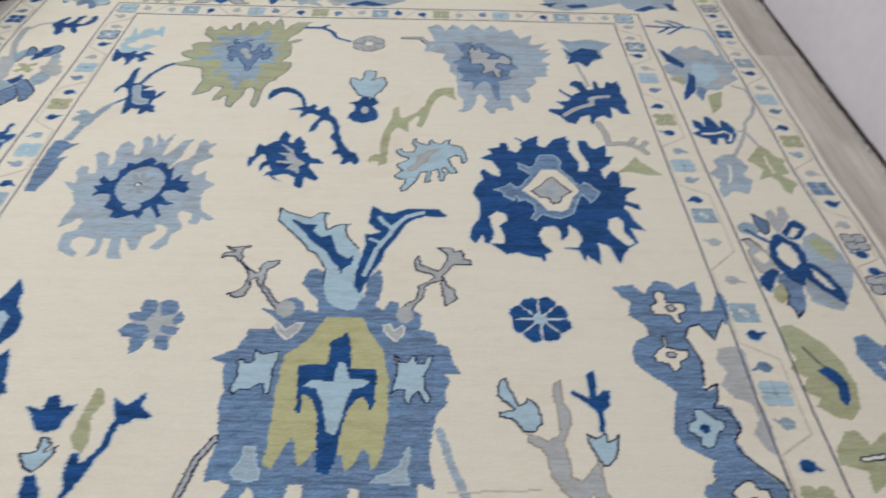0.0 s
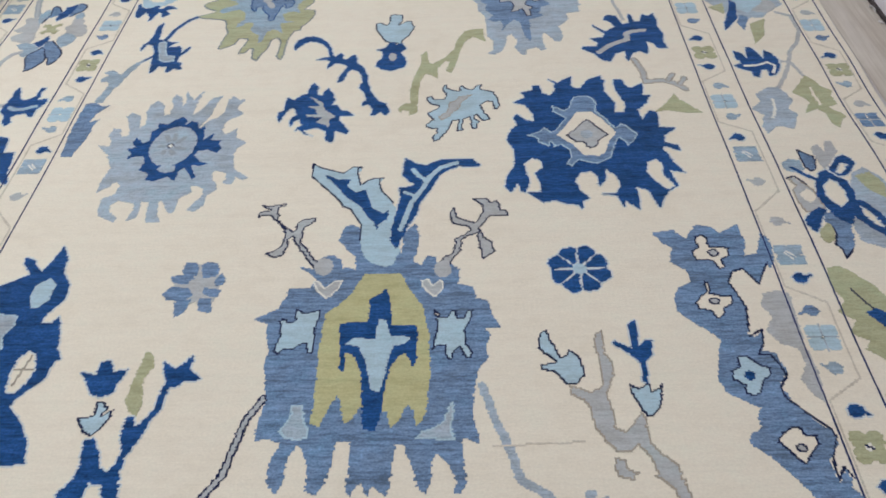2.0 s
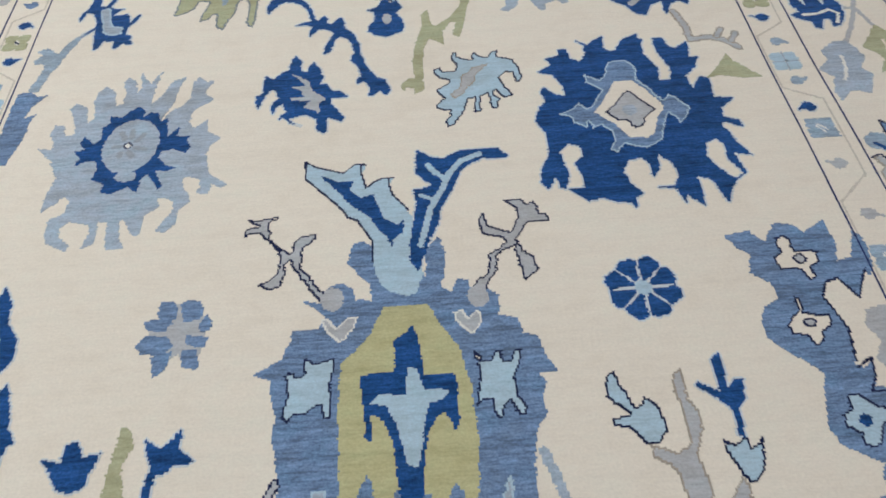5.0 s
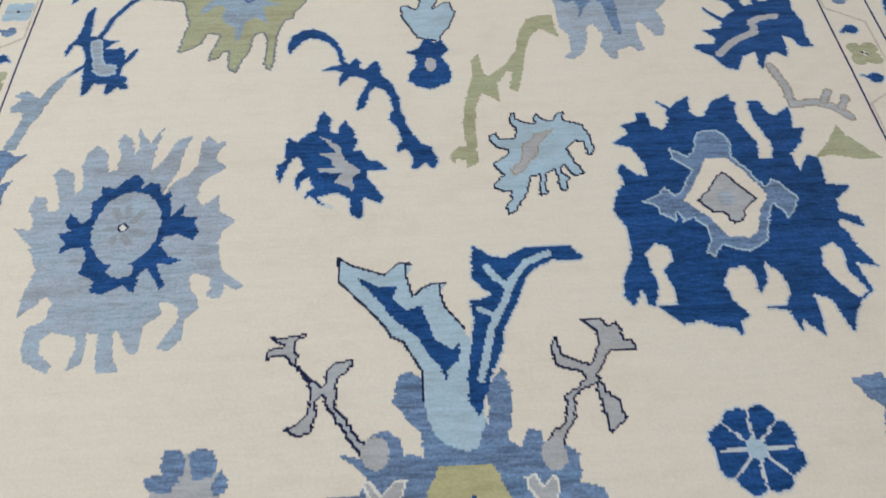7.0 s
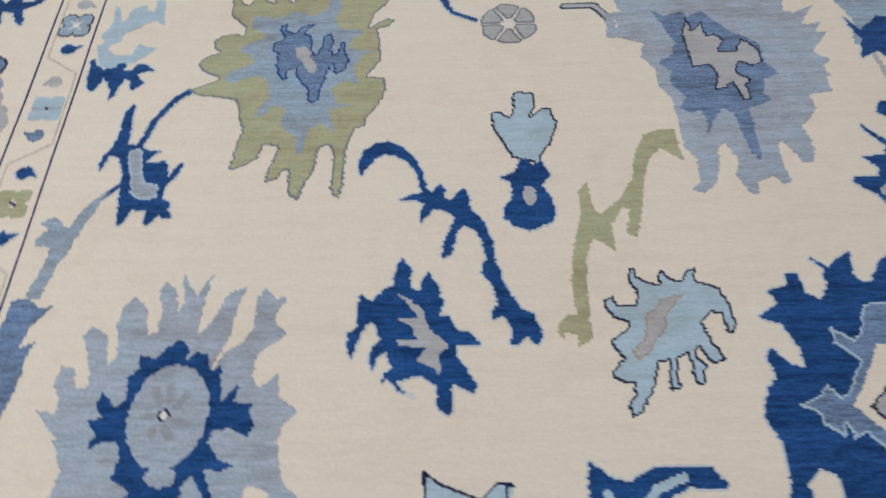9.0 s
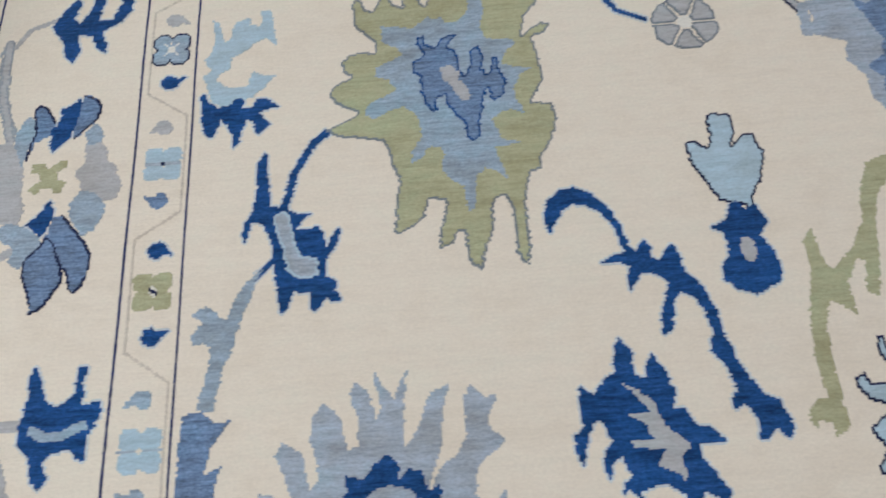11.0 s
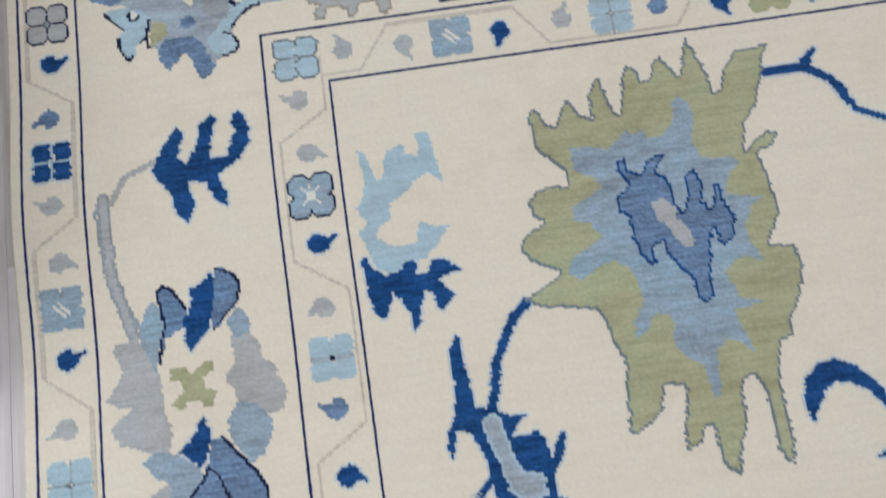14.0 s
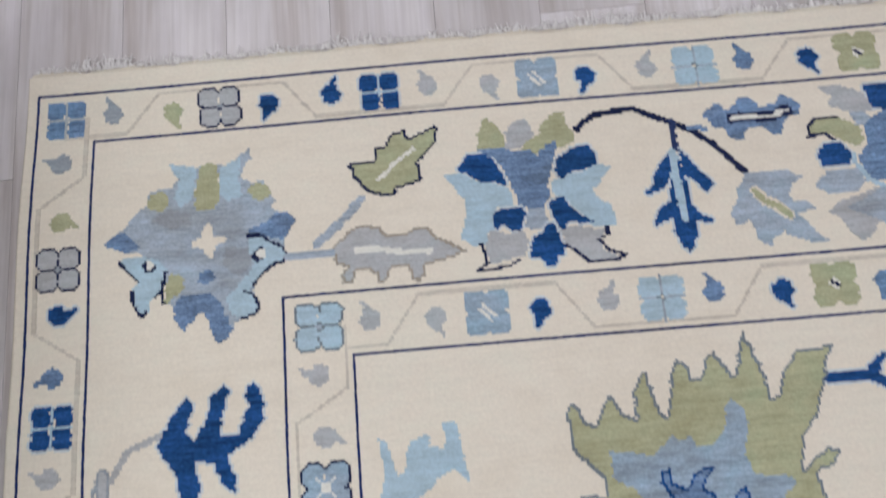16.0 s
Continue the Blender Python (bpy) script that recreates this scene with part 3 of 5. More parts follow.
m = motif("sunburst_flower", "soft blue sunburst flower with navy ring", (-0.997, 1.703))
m.shape("S", [(-41,-37), (-31,-39), (-32,-32), (-35,-26), (-35,-16), (-29,-17), (-25,-27), (-19,-26), (-24,-9), (-29,-1), (-25,4), (-17,-1), (-13,-16), (-9,-12), (-13,3), (-13,13), (-8,20), (0,12), (2,-1), (7,1), (7,12), (3,23), (7,28), (12,22), (15,11), (17,17), (13,33), (18,26), (22,19), (29,33), (27,19), (26,-1), (32,5), (38,21), (46,24), (43,12), (42,-1), (24,-53), (-27,-51)])
m.shape("S", [(42,-10), (48,-5), (53,3), (52,16), (55,24), (62,17), (67,19), (62,9), (64,3), (69,-1), (57,-10), (55,-21), (59,-28), (68,-20), (68,-32), (78,-38), (72,-45), (70,-52), (72,-61), (75,-70), (86,-79), (83,-82), (76,-77), (77,-82), (74,-86), (68,-85), (70,-80), (68,-73), (61,-70), (58,-73), (49,-82), (15,-53)])
m.shape("S", [(58,-73), (59,-79), (63,-84), (65,-91), (59,-97), (59,-108), (53,-114), (48,-112), (51,-106), (56,-98), (55,-90), (50,-87), (45,-87), (47,-93), (39,-101), (39,-107), (39,-114), (35,-115), (30,-106), (27,-102), (25,-103), (28,-118), (32,-124), (23,-124), (20,-122), (19,-112), (18,-103), (15,-80), (36,-68)])
m.shape("S", [(19,-103), (12,-102), (13,-112), (13,-119), (6,-122), (9,-111), (7,-104), (-5,-101), (-10,-105), (-9,-112), (-1,-119), (-3,-123), (-15,-116), (-18,-109), (-18,-98), (-10,-94), (-9,-84), (-13,-80), (-17,-85), (-25,-92), (-25,-77), (-22,-65), (-29,-51), (-16,-44), (31,-57), (38,-94)])
m.shape("N", [(15,-6), (18,-3), (24,-8), (24,-14), (28,-10), (34,-11), (35,-19), (40,-17), (42,-28), (42,-34), (50,-25), (48,-34), (57,-35), (56,-39), (60,-45), (56,-50), (49,-46), (41,-47), (40,-52), (46,-60), (53,-62), (47,-65), (40,-63), (46,-77), (44,-80), (39,-72), (36,-66), (32,-70), (31,-81), (24,-76), (19,-79)])
m.shape("N", [(19,-79), (14,-81), (8,-79), (9,-72), (1,-68), (2,-59), (0,-52), (-7,-52), (-13,-55), (-11,-48), (-16,-42), (-10,-41), (-14,-35), (-13,-28), (-5,-36), (-1,-32), (-2,-22), (2,-17), (2,-11), (9,-13), (15,-6), (34,-39), (30,-68)])
m.oval("S", (20, -40), 18.3, 24.2)
m.oval("S", (45, -52), 4.7, 4.0)
m.oval("S", (22, -67), 7.0, 4.5)
m.strand("G2", 1.3, [(9,-40), (14,-40)])
m.strand("G2", 1.3, [(23,-42), (30,-44)])
m.strand("G2", 1.5, [(12,-28), (15,-34)])
m.strand("G2", 1.6, [(20,-46), (22,-50)])
m.strand("G2", 1.4, [(19,-26), (19,-33)])
m.strand("G2", 1.3, [(15,-46), (14,-49)])
m.strand("G2", 1.4, [(27,-30), (23,-36)])
m.oval("W", (18, -40), 2.8, 3.0, edge="D")

m = motif("serrated_blossom", "navy serrated blossom with grey heart", (-0.448, 1.694))
m.shape("N", [(-16,42), (-11,36), (-11,25), (-7,23), (-3,34), (2,27), (5,15), (3,10), (8,9), (11,2), (17,1), (22,-5), (12,-5), (11,-10), (16,-18), (20,-24), (19,-29), (8,-24), (9,-37), (6,-39), (2,-34), (2,-25), (-4,-21), (-10,-19), (-19,-15), (-24,2), (-24,24), (-19,27), (-19,34)])
m.shape("N", [(-24,24), (-30,17), (-35,22), (-36,13), (-35,5), (-40,1), (-40,-5), (-37,-12), (-35,-2), (-32,5), (-28,7), (-25,-2), (-29,-10), (-28,-18), (-24,-10), (-19,-8), (-18,-15), (-22,-20), (-23,-25), (-20,-21), (-16,-27), (-7,-31), (-14,-27), (-16,-23), (-4,-19), (-6,18)])
m.shape("G", [(-18,22), (-12,19), (-4,12), (-2,3), (8,-6), (3,-10), (4,-20), (-1,-16), (-7,-13), (-3,-7), (-16,-5), (-18,-2), (-8,-2), (-10,4), (-16,8), (-7,9), (-12,16)])

m = motif("feathered_leaf", "pale blue feathered leaf with dark outline", (0.037, 1.707))
m.shape("L", [(-12,31), (-6,25), (-1,24), (1,30), (5,31), (5,24), (8,23), (15,20), (18,13), (20,3), (17,-4), (14,-3), (14,6), (9,7), (4,2), (6,-6), (10,-12), (12,-17), (5,-19), (0,-10), (-1,-14), (2,-19), (1,-28), (-4,-29), (-5,-14), (-10,-16), (-11,-30), (-16,-32), (-14,-17), (-24,-17), (-27,2), (-23,17), (-13,22)], edge="D", joined=True)
m.shape("L", [(-13,22), (-19,24), (-23,27), (-24,31), (-27,31), (-27,22), (-24,17), (-26,11), (-34,11), (-36,16), (-40,14), (-40,9), (-36,4), (-30,2), (-32,-2), (-40,-7), (-38,-11), (-34,-16), (-39,-20), (-40,-25), (-35,-28), (-32,-28), (-32,-34), (-35,-37), (-34,-44), (-30,-42), (-25,-34), (-21,-27), (-19,-18), (-14,-17), (-8,2)], edge="D")
m.shape("G", [(-30,-13), (-24,-6), (-21,7), (-16,10), (-14,14), (-2,17), (-11,7), (-14,-3), (-18,-6), (-21,-13), (-27,-17)], edge="T")

m = motif("navy_medallion", "great navy medallion with white diamond centre", (0.312, 1.741))
m.shape("N", [(-46,-51), (-42,-39), (-36,-34), (-39,-26), (-36,-19), (-29,-28), (-23,-30), (-23,-20), (-29,-8), (-38,-4), (-28,3), (-31,10), (-22,12), (-20,19), (-15,19), (-14,9), (-8,4), (-3,11), (-2,20), (-8,29), (0,22), (5,26), (13,31), (11,19), (14,14), (19,14), (25,25), (37,31), (38,25), (54,25), (57,14), (62,12), (71,19), (67,2), (45,-28), (10,-65), (-30,-70)])
m.shape("N", [(71,19), (68,2), (74,2), (69,-9), (61,-17), (62,-30), (70,-19), (76,-21), (73,-40), (86,-42), (76,-50), (74,-59), (83,-63), (84,-70), (74,-64), (68,-66), (74,-72), (76,-83), (82,-94), (71,-91), (74,-108), (63,-116), (37,-95), (16,-65), (43,2)])
m.shape("N", [(-46,-51), (-41,-64), (-41,-80), (-48,-94), (-50,-105), (-46,-110), (-34,-111), (-31,-115), (-24,-122), (-15,-120), (-8,-124), (0,-125), (3,-130), (4,-122), (9,-119), (14,-115), (21,-115), (29,-117), (32,-129), (34,-122), (42,-131), (50,-117), (57,-130), (62,-119), (70,-108), (71,-63), (23,-39), (-33,-40)])
m.shape("X", [(40,28), (37,9), (44,-7), (42,-20), (50,-20), (52,-8), (47,9), (47,21), (47,28)])
m.shape("X", [(-35,-81), (-28,-74), (-21,-77), (-21,-85), (-27,-91), (-24,-103), (-24,-111), (-35,-111), (-32,-99)])
m.shape("X", [(-45,-111), (-41,-101), (-38,-110)])
m.shape("X", [(4,-110), (1,-101), (5,-92), (15,-90), (18,-97), (17,-107), (23,-101), (25,-88), (32,-97), (33,-108), (29,-114), (22,-114), (15,-116), (9,-119)])
m.shape("X", [(56,-82), (63,-78), (67,-83), (66,-96), (72,-108), (66,-112), (58,-102), (54,-92)])
m.shape("X", [(44,-108), (52,-112), (56,-130), (52,-125), (42,-131), (44,-121)])
m.shape("B", [(11,2), (24,3), (29,-4), (27,-17), (33,-26), (40,-40), (45,-34), (48,-37), (50,-41), (55,-47), (53,-54), (46,-62), (44,-56), (40,-52), (34,-66), (31,-76), (20,-82), (12,-80), (7,-77), (0,-85), (-3,-81), (1,-75), (1,-66), (-5,-59), (-10,-62), (-12,-55), (-14,-61), (-21,-56), (-22,-51), (-30,-47), (-21,-43), (-16,-37), (-11,-43), (-7,-41), (2,-26), (-7,-18), (-8,-9), (2,-16), (6,-12)], edge="L")
m.shape("X", [(12,-18), (24,-18), (33,-32), (39,-46), (32,-57), (27,-70), (23,-73), (11,-72), (4,-59), (-7,-47), (1,-36)])
m.shape("G", [(18,-28), (22,-31), (26,-39), (33,-48), (25,-55), (22,-62), (16,-64), (12,-56), (7,-56), (0,-48), (8,-40)], edge="D")
m.oval("S", (16, -47), 4.8, 5.0)

m = motif("hooked_tendril", "navy hooked tendril with thorns", (-0.509, 2.075))
m.shape("N", [(-26,6), (-23,15), (-17,20), (-10,21), (-2,17), (5,9), (9,-1), (11,-10), (14,-14), (18,-8), (21,-12), (20,-17), (24,-19), (28,-25), (27,-30), (21,-26), (16,-24), (13,-27), (8,-33), (8,-26), (10,-21), (5,-19), (-4,-19), (4,-15), (9,-14), (7,-6), (5,1), (0,7), (-6,11), (-12,12), (-17,9), (-20,4), (-24,-3)])
m.shape("N", [(24,-19), (29,-12), (31,-11), (33,-16), (34,-25), (39,-30), (42,-37), (45,-45), (45,-54), (48,-62), (50,-70), (54,-77), (58,-83), (63,-85), (66,-95), (64,-101), (61,-99), (58,-96), (55,-101), (51,-101), (52,-95), (51,-89), (48,-86), (44,-88), (43,-83), (46,-80), (45,-74), (42,-66), (38,-62), (41,-55), (40,-47), (37,-39), (31,-35), (28,-37), (26,-43), (24,-52), (19,-54), (20,-45), (23,-38), (26,-30), (23,-27)])

m = motif("goblet_blossom", "pale blue goblet blossom on a navy cup", (-0.250, 2.197))
m.shape("L", [(-18,10), (-13,11), (-7,6), (-6,13), (-6,24), (-3,26), (6,24), (7,15), (4,7), (11,13), (15,13), (18,2), (14,-12), (8,-21), (6,-30), (3,-25), (-3,-24), (-8,-22), (-14,-9), (-18,-1)], edge="D")
m.shape("N", [(-4,-24), (-1,-22), (3,-27), (8,-25), (12,-34), (7,-40), (11,-49), (13,-58), (10,-64), (-1,-69), (-9,-66), (-14,-61), (-13,-54), (-9,-48), (-9,-39), (-15,-35), (-7,-32)])
m.oval("G", (0,-47), 3.6, 6.2)

m = motif("olive_tendril", "olive green curling tendril", (-0.093, 1.922))
m.shape("O", [(-31,-54), (-26,-48), (-21,-47), (-22,-30), (-20,-13), (-14,9), (-14,23), (-9,30), (-7,13), (-4,9), (7,19), (15,31), (18,46), (25,61), (34,65), (42,64), (44,43), (33,52), (26,45), (21,30), (18,14), (13,-5), (8,-2), (11,12), (8,14), (1,3), (1,-13), (-4,-8), (-10,-5), (-14,-18), (-15,-39), (-15,-59), (-21,-64), (-22,-58), (-27,-56), (-29,-60)])

m = motif("blue_palmette", "large soft blue palmette with grey leaf centre", (0.260, 2.225))
m.shape("S", [(-69,82), (-67,70), (-73,62), (-63,58), (-54,55), (-57,44), (-50,34), (-50,21), (-44,12), (-43,0), (-43,-12), (-42,-24), (-37,-32), (-38,-47), (-43,-52), (-37,-54), (-30,-48), (-26,-36), (-25,-25), (-20,-21), (-15,-34), (-19,-43), (-14,-54), (-10,-56), (-8,-47), (0,-44), (5,-49), (9,-48), (7,-38), (7,-25), (10,-20), (14,-27), (18,-35), (23,-35), (26,-25), (25,-18), (23,-10), (28,-6), (34,2), (32,12), (45,14), (45,23), (41,30), (51,38), (44,43), (40,48), (53,69), (45,67), (39,69), (38,79)])

m = motif("blue_palmette", "jagged upper half of the soft blue palmette", (0.247, 2.545))
m.shape("S", [(-70,33), (-59,41), (-50,27), (-43,42), (-32,28), (-22,43), (-10,29), (-1,41), (8,26), (20,32), (28,11), (41,20), (35,-7), (55,4), (40,-19), (58,-19), (44,-37), (51,-54), (36,-62), (10,-73), (-28,-74), (-47,-35), (-62,5)])

m = motif("palmette_heart", "steel-blue and grey heart of the soft blue palmette", (0.229, 2.313))
m.shape("B", [(-38,60), (-31,55), (-21,59), (-17,54), (-8,59), (-1,49), (6,41), (14,36), (21,29), (21,15), (27,6), (18,2), (15,-9), (20,-13), (11,-17), (5,-19), (5,-33), (5,-51), (3,-56), (0,-49), (-3,-33), (-4,-23), (-9,-19), (-16,-27), (-21,-39), (-20,-29), (-21,-20), (-27,-22), (-33,-18), (-28,-10), (-35,-1), (-34,10), (-40,17), (-31,23), (-28,33)])
m.shape("G", [(-18,55), (-16,42), (-10,50), (-8,37), (-3,40), (1,34), (-4,25), (6,25), (11,35), (19,27), (20,15), (13,12), (7,16), (3,9), (11,2), (7,-2), (8,-13), (3,-13), (-1,0), (-5,-4), (-12,-6), (-8,5), (-11,14), (-21,12), (-22,26), (-23,38)], edge="D")

m = motif("grey_rosette", "pale grey rosette on a dark stem", (-0.272, 2.522))
m.petals("G", (0, 0), 6.8, 6)
m.strand("N", 1.0, [(-39,23), (-34,11), (-20,4)])
m.strand("G", 1.3, [(35,14), (53,14), (61,2)], edge="D")
m.strand("S", 2.2, [(62,4), (61,-12)])

m = motif("thorn_stem", "navy thorny stem joining green flower and grey rosette", (-0.474, 2.630))
m.strand("N", 1.5, [(-22,7), (-1,6), (9,-1), (14,-12)])
m.shape("N", [(-6,6), (4,15), (5,13), (-1,3)])

m = motif("thorned_bug_blossom", "navy thorned blossom with pale inset", (-1.059, 2.063))
m.shape("N", [(-21,56), (-20,48), (-19,37), (-19,26), (-11,24), (-4,20), (2,20), (-3,16), (-5,12), (6,13), (9,6), (9,1), (14,12), (16,10), (14,3), (9,-4), (9,-12), (14,-15), (13,-20), (17,-24), (12,-25), (9,-23), (4,-29), (2,-28), (2,-20), (-6,-19), (-9,-27), (-12,-30), (-13,-22), (-15,-9)])
m.shape("N", [(-15,-9), (-15,-1), (-17,7), (-21,16), (-26,18), (-28,11), (-30,5), (-31,11), (-29,19), (-26,24), (-25,38), (-25,49), (-21,56), (-18,23), (-3,10)])
m.shape("S", [(-16,20), (-11,23), (-8,19), (-6,8), (-3,-1), (5,-3), (6,-12), (-3,-13), (-9,-9), (-12,4), (-15,12)], edge="L")
m.strand("N", 1.5, [(-11,24), (-7,41), (2,58), (9,64)])
m.strand("N", 1.2, [(-15,-2), (-24,-11)])
m.shape("C", [(-20,-7), (-24,-12), (-25,-19), (-29,-28), (-31,-34), (-33,-42), (-34,-46), (-37,-51), (-39,-62), (-41,-71), (-49,-70), (-46,-59), (-44,-51), (-44,-42), (-48,-40), (-52,-41), (-53,-37), (-50,-32), (-48,-31), (-50,-29), (-54,-27), (-50,-24), (-46,-23), (-42,-26), (-38,-30), (-36,-29), (-33,-20), (-30,-15), (-24,-9)])
m.shape("B", [(-46,-70), (-40,-76), (-32,-75), (-37,-81), (-41,-87), (-44,-97), (-36,-94), (-38,-103), (-38,-114), (-44,-140), (-53,-140), (-56,-115), (-56,-88), (-55,-72)])

m = motif("pale_corner_leaf", "pale blue leaf over a navy jagged blossom in the field corner", (-1.207, 2.521))
m.shape("L", [(-15,25), (-12,23), (-8,10), (-5,11), (-3,22), (5,25), (5,20), (10,19), (12,24), (11,29), (17,28), (17,22), (20,5), (14,11), (8,8), (3,3), (-4,-1), (-5,-8), (-10,-10), (-11,-15), (-5,-19), (5,-19), (7,-12), (8,-10), (13,-13), (20,-13), (14,-20), (8,-26), (-1,-28), (-6,-32), (-13,-27), (-16,-19), (-18,-11), (-14,-8), (-18,-2), (-15,3), (-13,10)])
m.shape("N", [(-19,-23), (-16,-22), (-15,-27), (-10,-31), (-4,-30), (-1,-26), (4,-27), (3,-32), (8,-32), (10,-27), (15,-27), (22,-33), (15,-34), (12,-35), (17,-43), (15,-46), (11,-49), (8,-40), (5,-39), (3,-47), (2,-53), (-1,-55), (-1,-48), (-5,-42), (-8,-38), (-11,-48), (-14,-48), (-17,-44), (-18,-37)])

m = motif("green_flower", "great sage-green flower with blue centre", (-0.786, 2.640))
m.shape("O", [(-45,0), (-43,2), (-40,1), (-39,-3), (-37,-6), (-34,-7), (-31,-1), (-27,5), (-25,1), (-23,-3), (-18,-6), (-18,5), (-13,13), (-11,8), (-9,-1), (-6,-7), (-4,1), (-2,12), (1,16), (4,14), (6,8), (10,8), (12,15), (16,18), (19,13), (23,7), (26,18), (29,25), (32,17), (35,6), (36,-2), (39,-1), (42,8), (49,16), (56,16), (64,17), (60,12), (58,3), (52,-10), (46,-17), (44,-26), (44,-31), (48,-33), (13,-48), (-34,-35), (-33,-28), (-39,-22), (-44,-16), (-45,-8)], edge="B2", joined=True)
m.shape("O", [(44,-30), (48,-26), (55,-22), (59,-24), (55,-29), (48,-31), (51,-40), (51,-49), (52,-56), (47,-66), (44,-71), (54,-72), (55,-74), (56,-81), (52,-93), (46,-102), (45,-109), (40,-110), (37,-121), (36,-130), (36,-141), (36,-150), (34,-158), (31,-156), (29,-151), (30,-138), (29,-127), (26,-122), (22,-123), (20,-130), (20,-139), (15,-149), (14,-156), (12,-159), (7,-155), (6,-146), (6,-139), (6,-115), (-3,-66), (17,-28)], edge="B2", joined=True)
m.shape("O", [(6,-139), (3,-139), (0,-145), (-6,-147), (-6,-140), (-2,-127), (-2,-122), (-10,-121), (-12,-130), (-18,-135), (-24,-138), (-28,-137), (-26,-131), (-25,-120), (-24,-109), (-27,-101), (-29,-92), (-32,-87), (-42,-85), (-54,-83), (-60,-79), (-51,-75), (-43,-70), (-46,-68), (-54,-64), (-58,-58), (-56,-54), (-51,-50), (-45,-48), (-50,-46), (-51,-39), (-47,-34), (-40,-33), (-33,-34), (4,-29), (15,-93)], edge="B2")

m = motif("flower_heart", "blue flame-shaped heart of the sage-green flower", (-0.778, 2.395))
m.shape("C", [(-32,44), (-23,43), (-16,41), (-10,45), (-7,49), (-5,46), (0,47), (2,43), (8,43), (14,49), (15,57), (18,60), (22,57), (23,49), (20,39), (22,32), (29,30), (34,30), (38,27), (33,23), (29,15), (37,12), (44,11), (38,7), (34,-1), (35,-8), (39,-16), (32,-13), (27,-14), (22,-18), (-2,-25), (-25,3), (-29,10), (-36,12), (-35,18), (-26,22), (-21,25), (-24,29), (-32,34)])
m.shape("C", [(22,-17), (24,-26), (26,-30), (36,-32), (27,-34), (22,-34), (25,-45), (26,-52), (21,-47), (16,-45), (11,-50), (11,-57), (10,-66), (7,-68), (6,-61), (5,-54), (0,-51), (-5,-45), (-3,-36), (-4,-32), (-10,-31), (-14,-37), (-19,-40), (-19,-34), (-14,-25), (-14,-16), (-17,-11), (-22,-7), (-30,-9), (-37,-13), (-42,-10), (-39,-3), (-31,0), (-24,5), (8,-2)])
m.shape("B", [(-13,35), (-10,36), (-9,30), (-4,28), (-1,33), (3,35), (8,35), (4,31), (2,28), (6,25), (8,21), (7,14), (10,9), (14,18), (14,25), (18,27), (21,20), (19,13), (21,9), (23,10), (25,19), (28,19), (28,11), (31,5), (29,-4), (24,-8), (22,-6), (21,1), (18,-8), (16,-20), (15,-27), (12,-30), (8,-27), (8,-19), (4,-14), (0,-8), (-1,-2), (-5,-3), (-5,-10), (-8,-12), (-11,-6), (-13,1), (-13,10), (-17,14), (-16,20), (-10,23), (-14,30)], edge="N")
m.shape("G", [(-2,15), (3,17), (7,11), (7,7), (11,2), (12,-6), (7,-5), (4,0), (1,6), (-2,9)])

m = motif("three_finger_leaf", "navy three-fingered leaf in the main border", (-1.527, 2.644))
m.shape("N", [(-20,3), (-16,10), (-11,16), (-8,14), (-11,2), (-7,-1), (-2,8), (-1,16), (5,20), (6,17), (3,5), (3,0), (10,0), (14,11), (13,18), (17,20), (20,14), (20,5), (15,-2), (8,-6), (5,-8), (9,-17), (8,-22), (4,-19), (0,-10), (-8,-9), (-5,-19), (-9,-27), (-13,-23), (-15,-13), (-20,-7), (-22,-2)])
m.strand("G", 1.0, [(-21,2), (-34,-3), (-41,-14)])
m.strand("G", 1.3, [(-45,-17), (-44,-38), (-42,-52), (-35,-70)], edge="G2")

m = motif("wreath_stem", "pale grey curving stem in the main border", (-1.643, 1.934))
m.strand("G", 1.7, [(6,45), (-4,39), (-9,28), (-10,9), (-9,-7), (-4,-23), (4,-36), (11,-39), (21,-39)])
m.strand("G", 1.7, [(6,-40), (2,-52), (-2,-71)])
m.strand("G", 1.7, [(9,-40), (14,-54), (21,-73)])
m.strand("G", 1.2, [(-15,166), (-14,131), (-7,106)], edge="G2")

m = motif("wreath_flower", "blue and grey wreath flower in the main border", (-1.678, 2.262))
m.shape("G", [(-6,21), (-1,22), (3,22), (7,18), (10,11), (12,2), (13,-8), (15,-16), (14,-24), (10,-26), (3,-22), (-6,-19), (-10,-13), (-6,-9), (-2,-7), (1,-4), (-6,-4), (-11,-1), (-6,6), (-4,10), (-5,14), (-7,18)])
m.shape("G", [(42,19), (49,19), (53,15), (53,8), (58,5), (60,-2), (63,-7), (60,-13), (55,-15), (48,-11), (43,-8), (41,-3), (38,2), (42,7)])
m.shape("C", [(6,31), (10,37), (14,34), (15,25), (12,15), (10,7), (7,15), (4,22)])
m.shape("C", [(40,24), (46,30), (49,27), (50,19), (44,17), (42,20)])
m.shape("C", [(38,-14), (43,-8), (50,-10), (55,-17), (55,-23), (51,-30), (46,-33), (42,-27), (38,-21)])
m.shape("C", [(3,-27), (9,-23), (18,-26), (25,-31), (28,-35), (25,-39), (22,-44), (17,-48), (12,-43), (14,-37), (8,-33)])
m.shape("X", [(16,21), (22,20), (26,13), (32,19), (37,21), (41,11), (38,2), (42,-4), (39,-13), (35,-17), (28,-10), (23,-17), (16,-19), (13,-8), (12,2), (11,8)])
m.shape("B", [(13,40), (15,44), (19,41), (24,32), (24,25), (18,23), (15,21), (14,16), (12,10), (12,17), (15,25), (14,32)])
